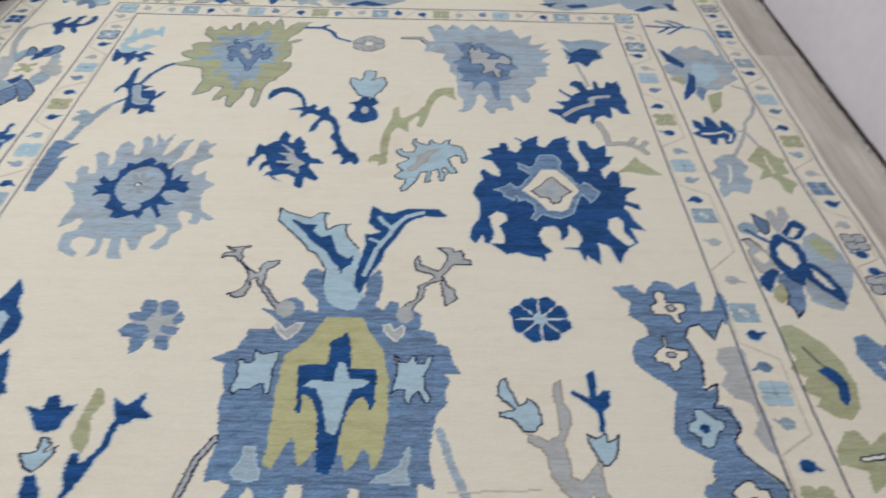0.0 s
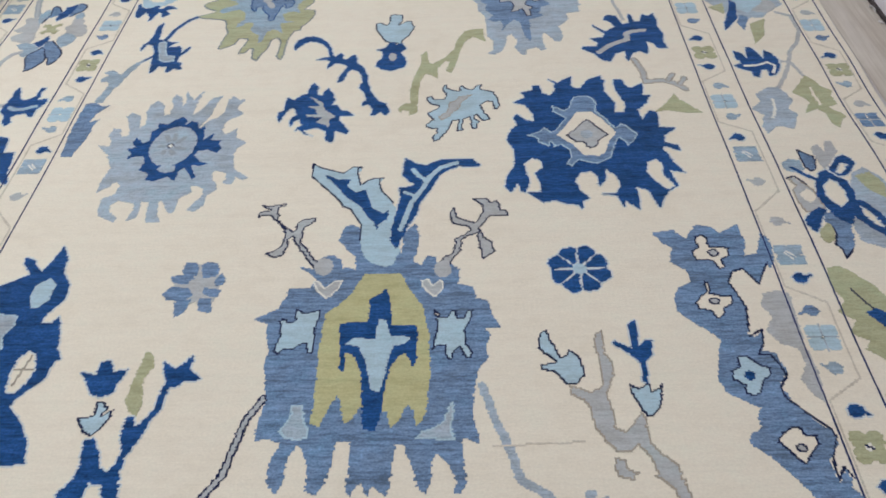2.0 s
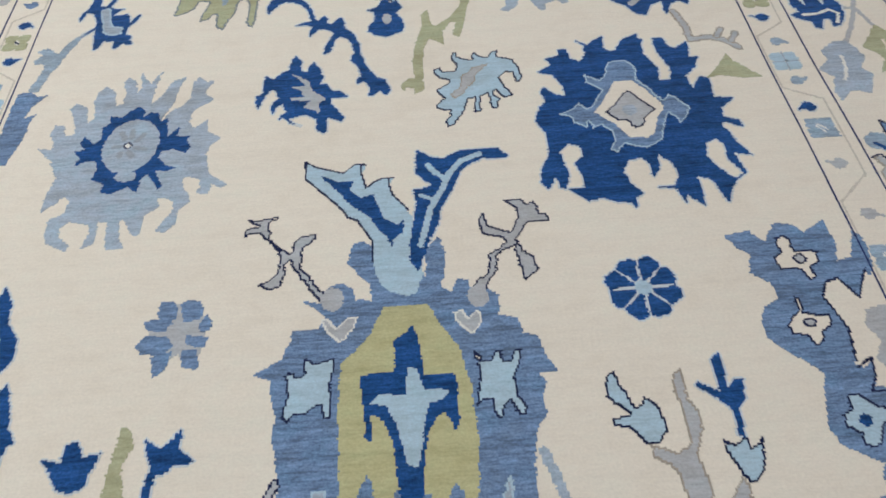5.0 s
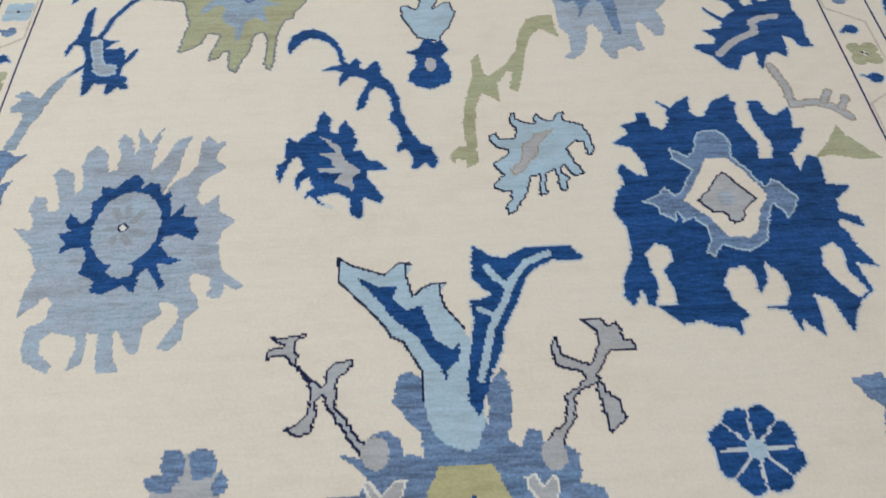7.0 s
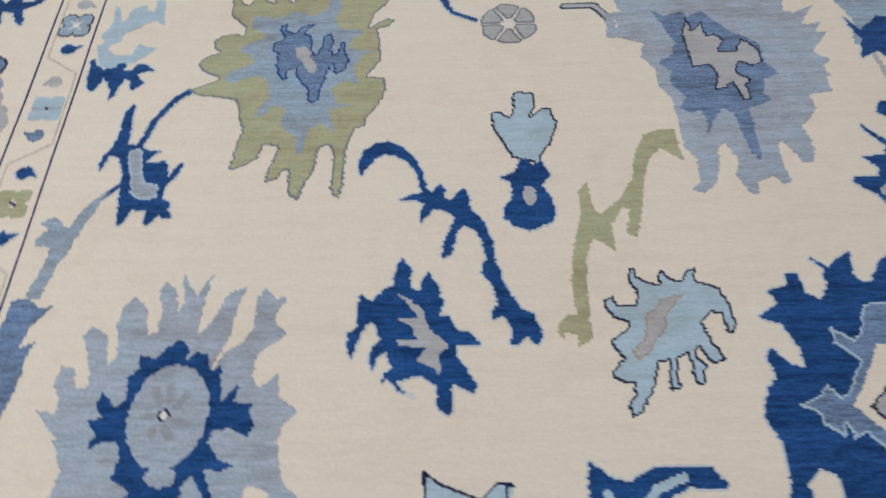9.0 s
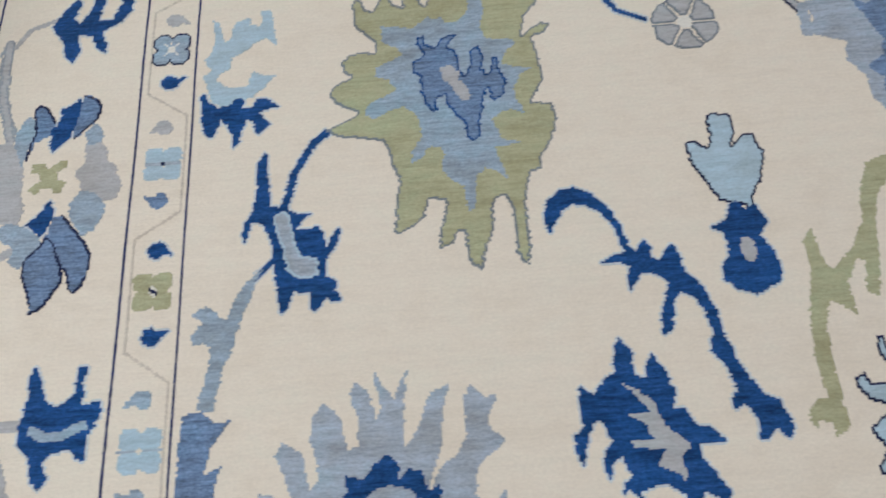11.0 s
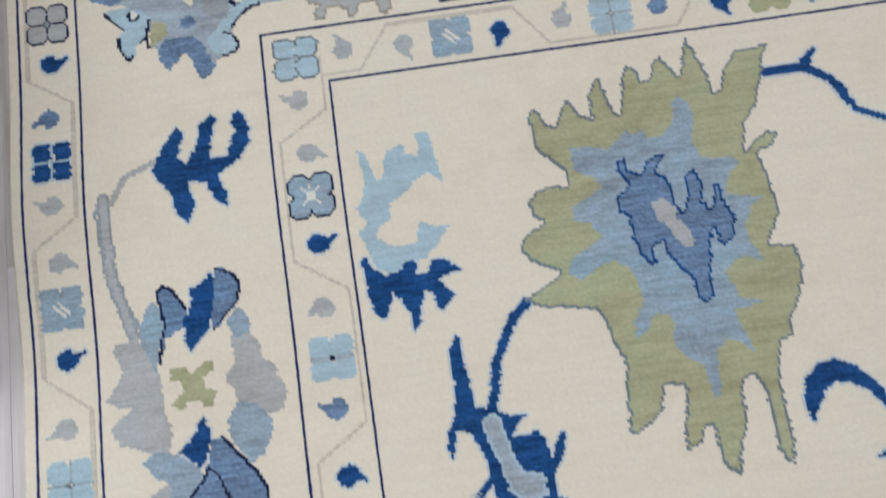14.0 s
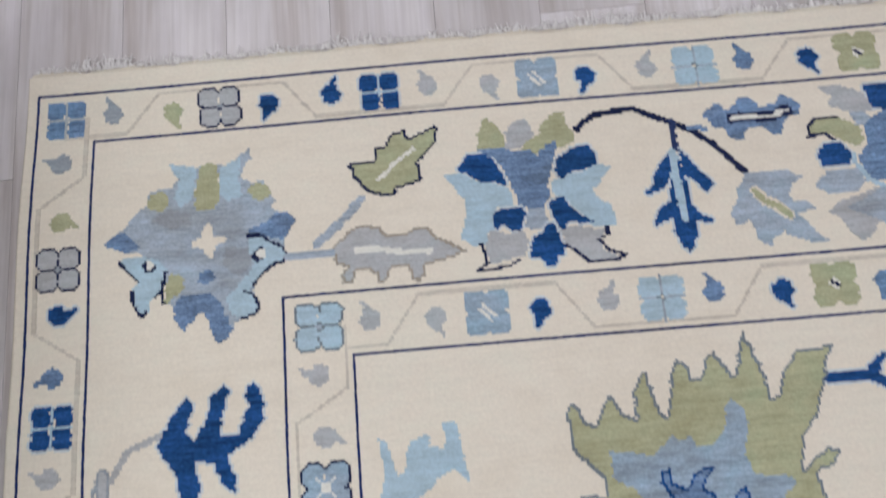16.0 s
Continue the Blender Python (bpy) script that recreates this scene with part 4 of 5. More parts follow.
m.strand("D", 0.5, [(13,40), (15,43), (19,41), (24,32)])
m.strand("D", 0.5, [(13,39), (14,33), (15,26), (13,20), (12,11)])
m.shape("B", [(37,45), (40,48), (45,44), (47,40), (47,34), (43,29), (37,23), (34,23), (36,34)])
m.strand("D", 0.5, [(38,47), (41,46), (46,43), (47,39), (46,33), (40,27), (35,22)])
m.shape("N", [(27,40), (32,42), (35,46), (37,43), (36,34), (34,25), (30,19), (25,14), (23,20), (23,28), (26,32)])
m.shape("N", [(18,-25), (22,-21), (25,-17), (26,-14), (28,-12), (30,-18), (31,-22), (29,-28), (26,-32), (22,-28)])
m.shape("B", [(31,-22), (35,-21), (40,-27), (44,-32), (48,-37), (51,-43), (51,-50), (49,-57), (47,-61), (44,-60), (42,-55), (41,-49), (38,-48), (34,-41), (32,-34), (29,-31)])
m.shape("B", [(29,-31), (32,-34), (36,-41), (38,-48), (39,-55), (35,-64), (30,-69), (26,-70), (26,-66), (23,-58), (20,-51), (20,-44), (25,-38)])
m.strand("D", 0.5, [(35,-21), (40,-27), (44,-32), (48,-37), (51,-43), (51,-50)])
m.strand("D", 0.5, [(50,-54), (48,-59), (45,-61), (43,-59), (42,-53), (40,-49), (38,-49)])
m.strand("D", 0.5, [(26,-38), (29,-32), (33,-36), (35,-42), (38,-48), (39,-55), (35,-62), (31,-68), (26,-70)])
m.strand("D", 0.5, [(25,-38), (20,-44), (20,-51), (23,-58), (26,-66)])
m.shape("O", [(15,8), (21,9), (24,5), (29,9), (33,10), (33,6), (29,3), (30,-1), (34,-3), (33,-8), (30,-9), (27,-5), (23,-5), (20,-9), (16,-6), (18,-3), (22,-1), (20,3), (16,4)])

m = motif("thorned_blossom", "navy thorned blossom in the main border", (-1.493, 1.792))
m.shape("N", [(-13,23), (-9,15), (-7,7), (-1,4), (3,5), (6,11), (6,21), (10,21), (9,12), (10,4), (18,5), (17,-3), (13,-10), (14,-18), (12,-21), (7,-15), (0,-16), (-4,-20), (-1,-27), (-4,-31), (-8,-27), (-10,-17), (-16,-12), (-16,-2), (-14,8), (-15,18)])
m.strand("C", 1.7, [(-10,-6), (-5,-9), (2,-9), (11,-5)])

m = motif("border_flower", "blue flower in the main border", (-1.473, 1.516))
m.shape("N", [(-21,5), (-15,13), (-8,24), (0,23), (3,4), (11,4), (14,-17), (19,-35), (-2,-20)])
m.shape("W", [(-11,7), (-2,4), (3,-14), (-5,-11)])

m = motif("corner_flower", "many-petalled blue corner flower", (-1.528, 2.976))
m.shape("S", [(-45,-1), (-40,4), (-35,7), (-32,12), (-27,15), (-27,20), (-22,22), (-16,22), (-14,26), (-19,33), (-14,32), (-9,30), (-6,30), (-2,32), (4,31), (5,29), (8,31), (13,34), (17,37), (18,33), (15,31), (13,25), (17,21), (22,22), (26,15), (28,13), (26,9), (31,7), (36,3), (33,-2), (31,-5), (30,-13), (23,-18), (17,-24), (20,-32), (15,-36), (10,-38), (8,-42), (4,-46), (1,-45), (-1,-37), (-4,-32), (-8,-36), (-12,-40), (-15,-36), (-16,-30), (-19,-27), (-21,-19), (-25,-11), (-31,-5), (-35,-5)])
m.shape("L", [(-6,30), (-7,18), (-12,13), (-16,17), (-13,25), (-19,33), (-13,32)])
m.shape("L", [(4,29), (7,31), (13,33), (12,23), (14,16), (8,14), (4,17)])
m.shape("O", [(-5,30), (-1,32), (3,31), (4,21), (4,15), (1,11), (-6,11), (-7,16), (-6,22)])
m.shape("O", [(-28,16), (-25,20), (-20,21), (-18,19), (-18,14), (-21,12), (-25,13)])
m.shape("O", [(16,19), (20,21), (24,20), (26,15), (22,13), (18,14)])
m.shape("B", [(-45,-1), (-40,4), (-37,4), (-32,0), (-30,-3), (-35,-5)])
m.shape("B", [(16,1), (23,3), (27,7), (32,7), (36,3), (33,-2), (31,-5), (23,-3), (17,-1)])
m.shape("B", [(-16,-30), (-13,-25), (-7,-25), (0,-25), (4,-30), (6,-35), (9,-41), (4,-46), (1,-45), (-1,-38), (-4,-32), (-8,-36), (-12,-40), (-15,-36)])
m.shape("B", [(-6,-20), (-5,-16), (0,-15), (2,-19), (-1,-21)])
m.shape("G2", [(-25,8), (-18,13), (-8,10), (-9,5), (-17,4)])
m.shape("G2", [(6,-6), (16,-7), (17,-15), (11,-19), (5,-14)])
m.shape("O", [(-17,-15), (-12,-17), (-11,-22), (-15,-25), (-18,-28), (-20,-26), (-19,-20)])
m.shape("L", [(-39,-8), (-35,-7), (-28,-7), (-21,-10), (-18,-14), (-20,-21), (-19,-28), (-21,-26), (-23,-24), (-26,-27), (-26,-30), (-28,-33), (-31,-31), (-33,-27), (-33,-21), (-32,-19), (-30,-18), (-33,-15), (-36,-12)])
m.strand("D", 0.5, [(-39,-8), (-36,-12), (-33,-15), (-30,-18)])
m.strand("D", 0.5, [(-33,-21), (-33,-26), (-31,-30), (-29,-33), (-27,-30)])
m.strand("D", 0.5, [(-19,-14), (-20,-19), (-21,-23), (-20,-28)])
m.strand("D", 0.5, [(-21,-22), (-24,-25)])
m.shape("D", [(-29,-11), (-28,-9), (-25,-9), (-23,-12), (-25,-14), (-28,-14)])
m.oval("W", (-26,-11), 1.6, 1.8)
m.shape("L", [(16,-2), (21,-2), (25,-5), (30,-8), (31,-12), (30,-15), (25,-15), (22,-18), (19,-22), (15,-25), (19,-28), (20,-32), (18,-35), (12,-37), (7,-33), (6,-28), (10,-24), (14,-20), (18,-15), (16,-9)])
m.strand("D", 0.5, [(15,-2), (21,-2), (25,-5), (30,-8), (32,-12)])
m.strand("D", 0.5, [(31,-14), (26,-15), (22,-18), (19,-21), (17,-24)])
m.strand("D", 0.5, [(13,-25), (17,-27), (20,-32), (18,-35), (12,-37)])
m.shape("D", [(17,-11), (19,-8), (22,-7), (23,-10), (21,-13), (19,-14)])
m.oval("W", (21,-10), 2.2, 2.0)
m.shape("X", [(-1,5), (1,3), (2,-1), (5,-1), (8,-3), (4,-4), (2,-5), (1,-10), (-2,-9), (-3,-6), (-8,-5), (-8,-2), (-4,-1), (-3,4)])

m = motif("serrated_leaf", "sage-green serrated leaf with dark outline", (-1.206, 3.079))
m.shape("O", [(-21,0), (-10,0), (-10,6), (-5,6), (-2,12), (4,13), (6,9), (15,13), (18,14), (18,8), (14,3), (9,-2), (10,-10), (4,-12), (-1,-13), (-1,-16), (-11,-15), (-16,-11), (-19,-6)], edge="D")
m.strand("W", 0.7, [(-8,-8), (1,0), (7,4)])
m.strand("S", 1.4, [(-16,-16), (-26,-26), (-36,-34)])

m = motif("lobed_leaf", "grey lobed leaf with pale vein", (-1.229, 2.910))
m.shape("G", [(-24,6), (-19,10), (-16,13), (-11,15), (-3,13), (-1,10), (6,9), (10,11), (17,12), (19,8), (26,4), (32,0), (27,-2), (19,-4), (14,-5), (14,-9), (11,-12), (8,-9), (7,-5), (0,-5), (-2,-10), (-5,-11), (-6,-7), (-10,-4), (-14,-4), (-16,-9), (-20,-10), (-21,-6), (-18,-3), (-23,-1)], edge="T")
m.strand("W", 0.9, [(-14,4), (-5,4), (3,2), (17,1)])
m.strand("S", 1.2, [(-43,4), (-24,4)])

m = motif("border_palmette", "blue, navy and olive palmette in the main border", (-1.076, 2.982))
m.shape("L", [(-14,16), (-9,15), (-5,15), (2,11), (7,10), (15,7), (15,-1), (8,-1), (6,-5), (6,-10), (3,-12), (2,-17), (-4,-16), (-8,-13), (-7,-9), (-5,-4), (-5,3), (-7,7), (-11,12)])
m.shape("L", [(33,9), (38,11), (46,12), (51,15), (58,13), (54,9), (53,6), (49,4), (50,1), (55,-3), (57,-7), (57,-13), (53,-13), (47,-12), (43,-6), (39,-1), (35,1), (32,4)])
m.shape("O", [(2,26), (3,32), (5,37), (7,40), (9,38), (12,35), (14,31), (14,25)])
m.shape("G", [(14,25), (15,32), (18,36), (22,38), (25,36), (27,32), (25,27), (19,24)])
m.shape("O", [(21,24), (23,27), (29,30), (30,33), (32,36), (35,38), (38,40), (41,40), (41,35), (43,31), (44,26), (40,24), (36,23), (31,24), (27,21), (25,20)])
m.shape("B", [(2,25), (11,26), (18,23), (25,24), (27,20), (31,25), (36,27), (36,23), (33,15), (31,9), (31,3), (28,-2), (21,-2), (17,0), (16,7), (13,14), (10,20)])
m.shape("N", [(-7,17), (-3,23), (6,23), (10,18), (11,15), (13,11), (14,8), (9,10), (2,11), (-2,14)])
m.shape("N", [(34,14), (36,19), (41,22), (47,24), (50,23), (52,19), (52,15), (47,13), (41,12), (36,9)])
m.shape("S", [(21,-3), (28,-3), (29,-8), (26,-11), (23,-12), (19,-10)])
m.shape("N", [(6,-9), (6,-4), (9,-2), (14,-1), (19,-2), (20,-5), (18,-8), (17,-12), (13,-11), (10,-8), (7,-11)])
m.shape("N", [(30,-1), (34,2), (37,1), (40,-4), (43,-7), (48,-10), (43,-11), (38,-9), (35,-13), (32,-9), (31,-6)])
m.shape("G", [(2,-16), (4,-11), (7,-11), (13,-13), (18,-11), (20,-17), (18,-22), (12,-23), (4,-25), (2,-20)])
m.shape("G", [(33,-13), (38,-11), (47,-13), (53,-14), (49,-18), (50,-22), (55,-25), (56,-27), (48,-28), (44,-27), (39,-22), (35,-18)])
m.shape("N", [(22,-15), (26,-13), (29,-9), (32,-11), (33,-17), (35,-19), (34,-23), (31,-24), (30,-28), (26,-27), (24,-23), (21,-24), (20,-21), (21,-17)])
m.strand("D", 0.5, [(0,-16), (1,-19), (2,-24), (-2,-27), (3,-27), (11,-26), (15,-24)])
m.strand("D", 0.5, [(35,-19), (39,-22), (44,-27), (56,-27), (59,-25), (53,-23), (49,-18), (53,-16), (53,-13)])

m = motif("pine_sprig", "navy pine-like sprig hanging from an arched branch", (-0.759, 3.093))
m.strand("D", 1.0, [(-34,3), (-31,6), (-26,9), (-18,10), (-9,11), (-2,7), (5,4), (12,0), (17,-3), (23,-8), (29,-15), (36,-23)])
m.strand("N2", 0.9, [(7,4), (7,-4), (7,-9)])
m.strand("B", 0.8, [(13,0), (21,-1)])

m = motif("pine_leaf", "navy pine-like leaf with a pale vein", (-0.738, 2.992))
m.shape("N", [(-2,14), (-6,10), (-9,4), (-10,1), (-14,-2), (-13,-3), (-8,-2), (-5,0), (-2,4)])
m.shape("N", [(3,16), (6,12), (9,8), (13,3), (15,0), (13,-4), (10,-2), (7,2), (4,4), (3,9)])
m.shape("N", [(-3,-6), (-9,-10), (-11,-14), (-12,-17), (-8,-15), (-3,-14)])
m.shape("N", [(4,-7), (8,-13), (11,-15), (14,-16), (10,-17), (5,-15), (2,-13)])
m.shape("N", [(-2,14), (0,16), (3,9), (4,2), (5,-8), (6,-16), (-3,-15), (-3,-5), (-3,5)])
m.shape("N", [(-3,-14), (5,-14), (6,-21), (3,-27), (1,-29), (-2,-25), (-4,-20)])
m.strand("L", 1.4, [(0,15), (0,2), (1,-7), (1,-14)])

m = motif("spiny_leaf", "steel-blue spiny leaf with white vein", (-0.594, 3.102))
m.shape("B", [(-20,3), (-18,5), (-14,8), (-10,4), (-6,7), (-3,10), (1,9), (4,4), (11,6), (15,10), (18,7), (22,4), (20,0), (15,-1), (12,-4), (12,-9), (8,-8), (3,-4), (-3,-5), (-5,-10), (-9,-9), (-13,-4), (-17,-3)])
m.strand("W", 0.8, [(-9,0), (-5,1), (2,0), (10,0), (13,2), (16,2)], edge="D")

m = motif("five_lobed_flower", "soft blue five-lobed flower with olive vein", (-0.573, 2.930))
m.shape("S", [(-13,18), (-7,19), (0,18), (6,18), (8,16), (11,15), (7,12), (4,8), (5,5), (11,5), (14,1), (10,0), (6,-1), (10,-5), (14,-11), (18,-14), (9,-13), (2,-10), (-1,-7), (-1,-9), (-5,-10), (-7,-14), (-11,-11), (-12,-6), (-14,-1), (-17,-4), (-20,-3), (-21,2), (-17,7), (-16,12)])
m.strand("O", 1.1, [(-9,10), (-6,6), (-1,3), (3,-1)], edge="X")

m = motif("border_medallion", "grey, navy and olive medallion in the main border", (-0.456, 2.974))
m.shape("B", [(12,26), (21,30), (31,32), (32,15), (24,1), (14,-1), (9,2), (7,10), (12,17)])
m.shape("G", [(-4,43), (6,43), (13,40), (17,35), (17,31), (11,29), (4,32), (-1,35), (1,39)])
m.shape("S", [(7,30), (12,31), (15,28), (13,25), (9,24)])
m.shape("N", [(15,43), (33,42), (32,34), (24,30), (17,32), (16,37)])
m.shape("O", [(-12,23), (-9,28), (-3,29), (3,28), (10,24), (11,18), (8,15), (4,17), (-2,21), (-5,22)])
m.strand("D", 0.5, [(1,29), (-8,29), (-11,26), (-12,21), (-8,22), (-5,22), (-2,19)])
m.shape("N", [(-10,13), (-7,17), (1,17), (4,13), (4,8), (-1,7), (-8,7)])
m.shape("S", [(-13,-1), (-8,5), (-1,6), (6,5), (8,0), (4,-5), (-3,-5), (-9,-4)])
m.shape("G", [(-10,-12), (-4,-8), (4,-6), (14,-3), (16,-11), (11,-17), (7,-22), (2,-26), (-2,-22), (-5,-16)])
m.strand("L", 0.8, [(5,12), (6,6), (10,0), (15,-3)])

m = motif("far_border_palmette", "blue and navy palmette in the far border", (-0.286, 2.933))
m.shape("S", [(-45,-1), (-14,13), (25,15), (38,3), (14,-13), (-18,-15)])
m.shape("N", [(-30,-10), (-7,1), (18,-10), (1,-14), (-12,-9), (-21,-16)])

m = motif("far_border_flower", "blue flower in the far border", (0.650, 2.961))
m.shape("S", [(-39,7), (-11,21), (49,21), (49,3), (4,-17), (-16,-21), (-35,-14)])
m.shape("N", [(-44,-5), (-23,-1), (-32,-13)])
m.shape("N", [(-15,-7), (9,-2), (11,-11), (-9,-15)])

m = motif("far_border_flower", "blue flower with navy leaves at the far corner", (0.985, 2.980))
m.shape("S", [(-37,7), (6,22), (34,14), (26,-8), (-2,-18), (-28,-17)])
m.shape("N", [(-22,-21), (0,-6), (7,-12), (-10,-23)])
m.shape("N", [(18,1), (27,-2), (30,-20), (21,-17)])

m = motif("sprig", "navy feathery sprig in the main border", (1.021, 2.736))
m.strand("N", 1.3, [(-23,1), (-2,-1), (25,0)])
m.strand("N", 1.2, [(-11,14), (3,7), (9,1)])
m.strand("N", 1.2, [(2,16), (13,9), (19,1)])
m.strand("N", 1.0, [(-13,-14), (1,-2)])
m.strand("N", 1.0, [(-3,-17), (12,-3)])
m.strand("C", 1.0, [(25,0), (40,-7), (42,-34), (41,-65)])

m = motif("border_blossom", "blue and olive blossom cluster in the main border", (1.066, 2.383))
m.shape("S", [(-21,32), (-9,44), (-4,38), (7,45), (13,37), (21,35), (23,23), (32,26), (31,12), (37,2), (29,-10), (31,-24), (18,-34), (7,-46), (-2,-45), (-15,-54), (-14,-32), (-26,-37), (-30,-25), (-37,-12), (-37,0), (-26,6), (-28,20)])
m.oval("G", (11, -24), 13.7, 13.5)
m.oval("G", (-1, 25), 14.3, 8.5)
m.shape("O", [(-6,-56), (9,-48), (1,-76), (-10,-88)])
m.shape("O", [(-37,-25), (-22,-18), (-24,-38)])
m.shape("L", [(-7,6), (13,7), (15,-18), (-3,-37), (-15,-27)])
m.shape("N", [(-34,37), (-29,32), (-14,4), (-18,-5), (-31,9)])
m.shape("N", [(-15,-12), (-10,-19), (-15,-46), (-30,-66), (-28,-52), (-19,-30)])
m.shape("B", [(-11,-39), (-5,-46), (-13,-66), (-17,-53)])

m = motif("curled_leaf", "navy curled leaf with white vein", (0.993, 1.914))
m.shape("N", [(-14,19), (-8,15), (-5,7), (-2,24), (2,24), (6,14), (8,5), (12,19), (17,14), (20,4), (19,-7), (13,-18), (7,-20), (7,-10), (2,-11), (-2,-22), (-6,-19), (-7,-12), (-14,-9), (-19,-3), (-11,0), (-15,8)])
m.strand("W", 0.9, [(-10,-4), (-1,-4), (10,0), (15,-5), (11,-15)])
m.strand("G", 1.2, [(40,80), (51,73), (52,48), (44,29), (33,15), (27,-3), (17,-24), (8,-38)])
m.strand("G", 1.0, [(22,1), (29,0), (34,-20)])

m = motif("soft_leaf", "soft blue leaf with white vein in the main border", (0.980, 1.642))
m.shape("S", [(-8,24), (3,32), (12,32), (17,23), (19,14), (12,4), (17,-4), (8,-22), (2,-19), (-4,-18), (-13,-27), (-15,-18), (-9,-4), (-16,5), (-7,14)])
m.strand("W", 1.0, [(3,16), (2,4), (-3,-7)])

m = motif("olive_leaf", "olive forked leaf in the main border", (1.136, 1.688))
m.shape("O", [(-18,13), (-9,24), (-1,36), (4,31), (8,20), (15,15), (12,7), (13,-4), (5,-7), (10,-13), (15,-19), (9,-24), (4,-33), (0,-29), (0,-16), (-4,-9), (-15,-14), (-8,-1), (-11,7)])
m.strand("X", 1.1, [(-1,19), (-1,7), (0,-4)])

m = motif("border_star", "blue star medallion with navy rings", (0.955, 1.383))
m.shape("S", [(38,-9), (48,-3), (57,-14), (60,-27), (61,-44), (56,-56), (39,-83), (31,-81), (21,-76), (20,-56)])
m.shape("O", [(39,-12), (51,-8), (57,-21), (53,-36), (44,-27)])
m.shape("C", [(-8,3), (-1,8), (6,6), (7,-4), (-2,-7), (-7,-5)])
m.shape("G", [(19,20), (25,24), (27,14), (29,20), (31,27), (36,27), (37,15), (31,8), (21,-5), (19,2)])
m.shape("G", [(-9,-14), (-3,-11), (2,-19), (6,-25), (7,-33), (8,-45), (-1,-48), (-7,-48), (-9,-36), (-9,-26), (-5,-21)], edge="T")
m.shape("X", [(-5,-29), (2,-24), (5,-28), (5,-35), (-1,-39), (-4,-34)])
m.shape("B", [(8,19), (13,14), (18,10), (16,-3), (10,-7), (7,-1), (7,7)], edge="D")
m.strand("N", 1.2, [(-2,-2), (5,-10), (11,-15)])
m.strand("D", 0.5, [(-9,-13), (-3,-11), (3,-20)])
m.shape("N", [(10,-19), (16,-7), (21,-5), (26,-12), (32,-17), (33,-29), (31,-39), (21,-60), (17,-60), (12,-53), (8,-42), (6,-31)])
m.shape("X", [(14,-22), (20,-15), (25,-18), (27,-29), (26,-37), (19,-44), (15,-39), (12,-31)])
m.shape("N", [(23,-5), (33,8), (39,11), (43,7), (44,1), (35,-11), (28,-12)])
m.shape("X", [(27,-8), (34,3), (39,0), (31,-10)])
m.shape("N", [(-9,-54), (-3,-47), (4,-43), (8,-46), (2,-55), (-5,-67), (-7,-65), (-10,-59)])
m.shape("B", [(5,-49), (10,-48), (13,-55), (19,-60), (17,-72), (13,-82), (6,-90), (6,-82), (3,-78), (7,-68), (6,-61), (3,-58)])
m.shape("O", [(-2,-64), (5,-58), (7,-64), (4,-74), (-2,-77), (-5,-71)])
m.strand("D", 0.5, [(7,-62), (7,-68), (3,-78), (6,-82), (6,-90), (13,-82)])
m.shape("N", [(30,-36), (36,-38), (43,-50), (47,-67), (43,-78), (38,-72), (30,-62), (23,-51)])
m.shape("X", [(32,-42), (38,-52), (41,-64), (36,-62), (31,-51)])

m = motif("curved_olive_leaf", "olive leaf with navy vein", (0.978, 0.848))
m.shape("O", [(-16,36), (-7,37), (1,30), (9,21), (15,7), (17,-10), (13,-27), (4,-36), (-5,-34), (-13,-27), (-8,-21), (-18,-15), (-11,-6), (-20,1), (-13,9), (-17,19)])
m.shape("N", [(-4,0), (4,3), (10,-1), (12,-9), (10,-21), (5,-27), (3,-21), (5,-13), (1,-6)])
m.strand("D", 0.5, [(-6,18), (-2,9), (2,3)])

m = motif("blue_leaf", "steel-blue leaf in the main border", (1.140, 0.901))
m.shape("B", [(-10,14), (-2,17), (5,6), (14,13), (14,-5), (3,-29), (-8,-15), (-14,-1)])
m.strand("W", 0.9, [(-1,-6), (2,-17)])

m = motif("grey_olive_flower", "grey-olive flower in the main border", (0.986, 0.611))
m.shape("O", [(-6,15), (1,16), (6,6), (18,16), (19,2), (6,-16), (-6,-24), (-3,-10), (-18,-6), (-16,2)])
m.strand("W", 0.8, [(-3,-3), (10,-1)], edge="D")

m = motif("jagged_blossom", "navy and grey jagged blossom in the field corner", (0.598, 2.548))
m.shape("C", [(-21,12), (-7,6), (12,13), (36,4), (22,-11), (22,-28), (5,-39), (-17,-30), (-12,-10)])
m.shape("N", [(-18,-7), (-10,-19), (3,-7), (18,-12), (20,-28), (11,-32), (3,-47), (-5,-37), (-16,-42), (-12,-27)])
m.strand("G", 1.1, [(-8,-39), (-1,-83)])

m = motif("flame_blossom", "navy flame blossom with grey vein", (0.641, 2.170))
m.shape("N", [(-30,12), (-26,20), (-17,18), (-14,3), (-8,5), (-6,21), (-3,17), (-3,8), (3,8), (7,20), (12,16), (17,22), (18,10), (17,-1), (20,-14), (18,-27), (20,-37), (12,-38), (8,-29), (2,-26), (-4,-10), (-21,-1), (-24,7)])
m.shape("N", [(3,-25), (3,-38), (0,-46), (-6,-41), (-12,-44), (-18,-57), (-19,-50), (-18,-40), (-27,-44), (-33,-56), (-40,-53), (-46,-43), (-55,-35), (-54,-31), (-41,-31), (-40,-26), (-46,-19), (-34,-17), (-32,-11), (-40,-1), (-42,5), (-31,-8), (-20,0), (5,-5)])
m.strand("G", 2.0, [(-41,-41), (-28,-29), (-13,-22), (-13,-13), (-7,-9), (4,-8)])

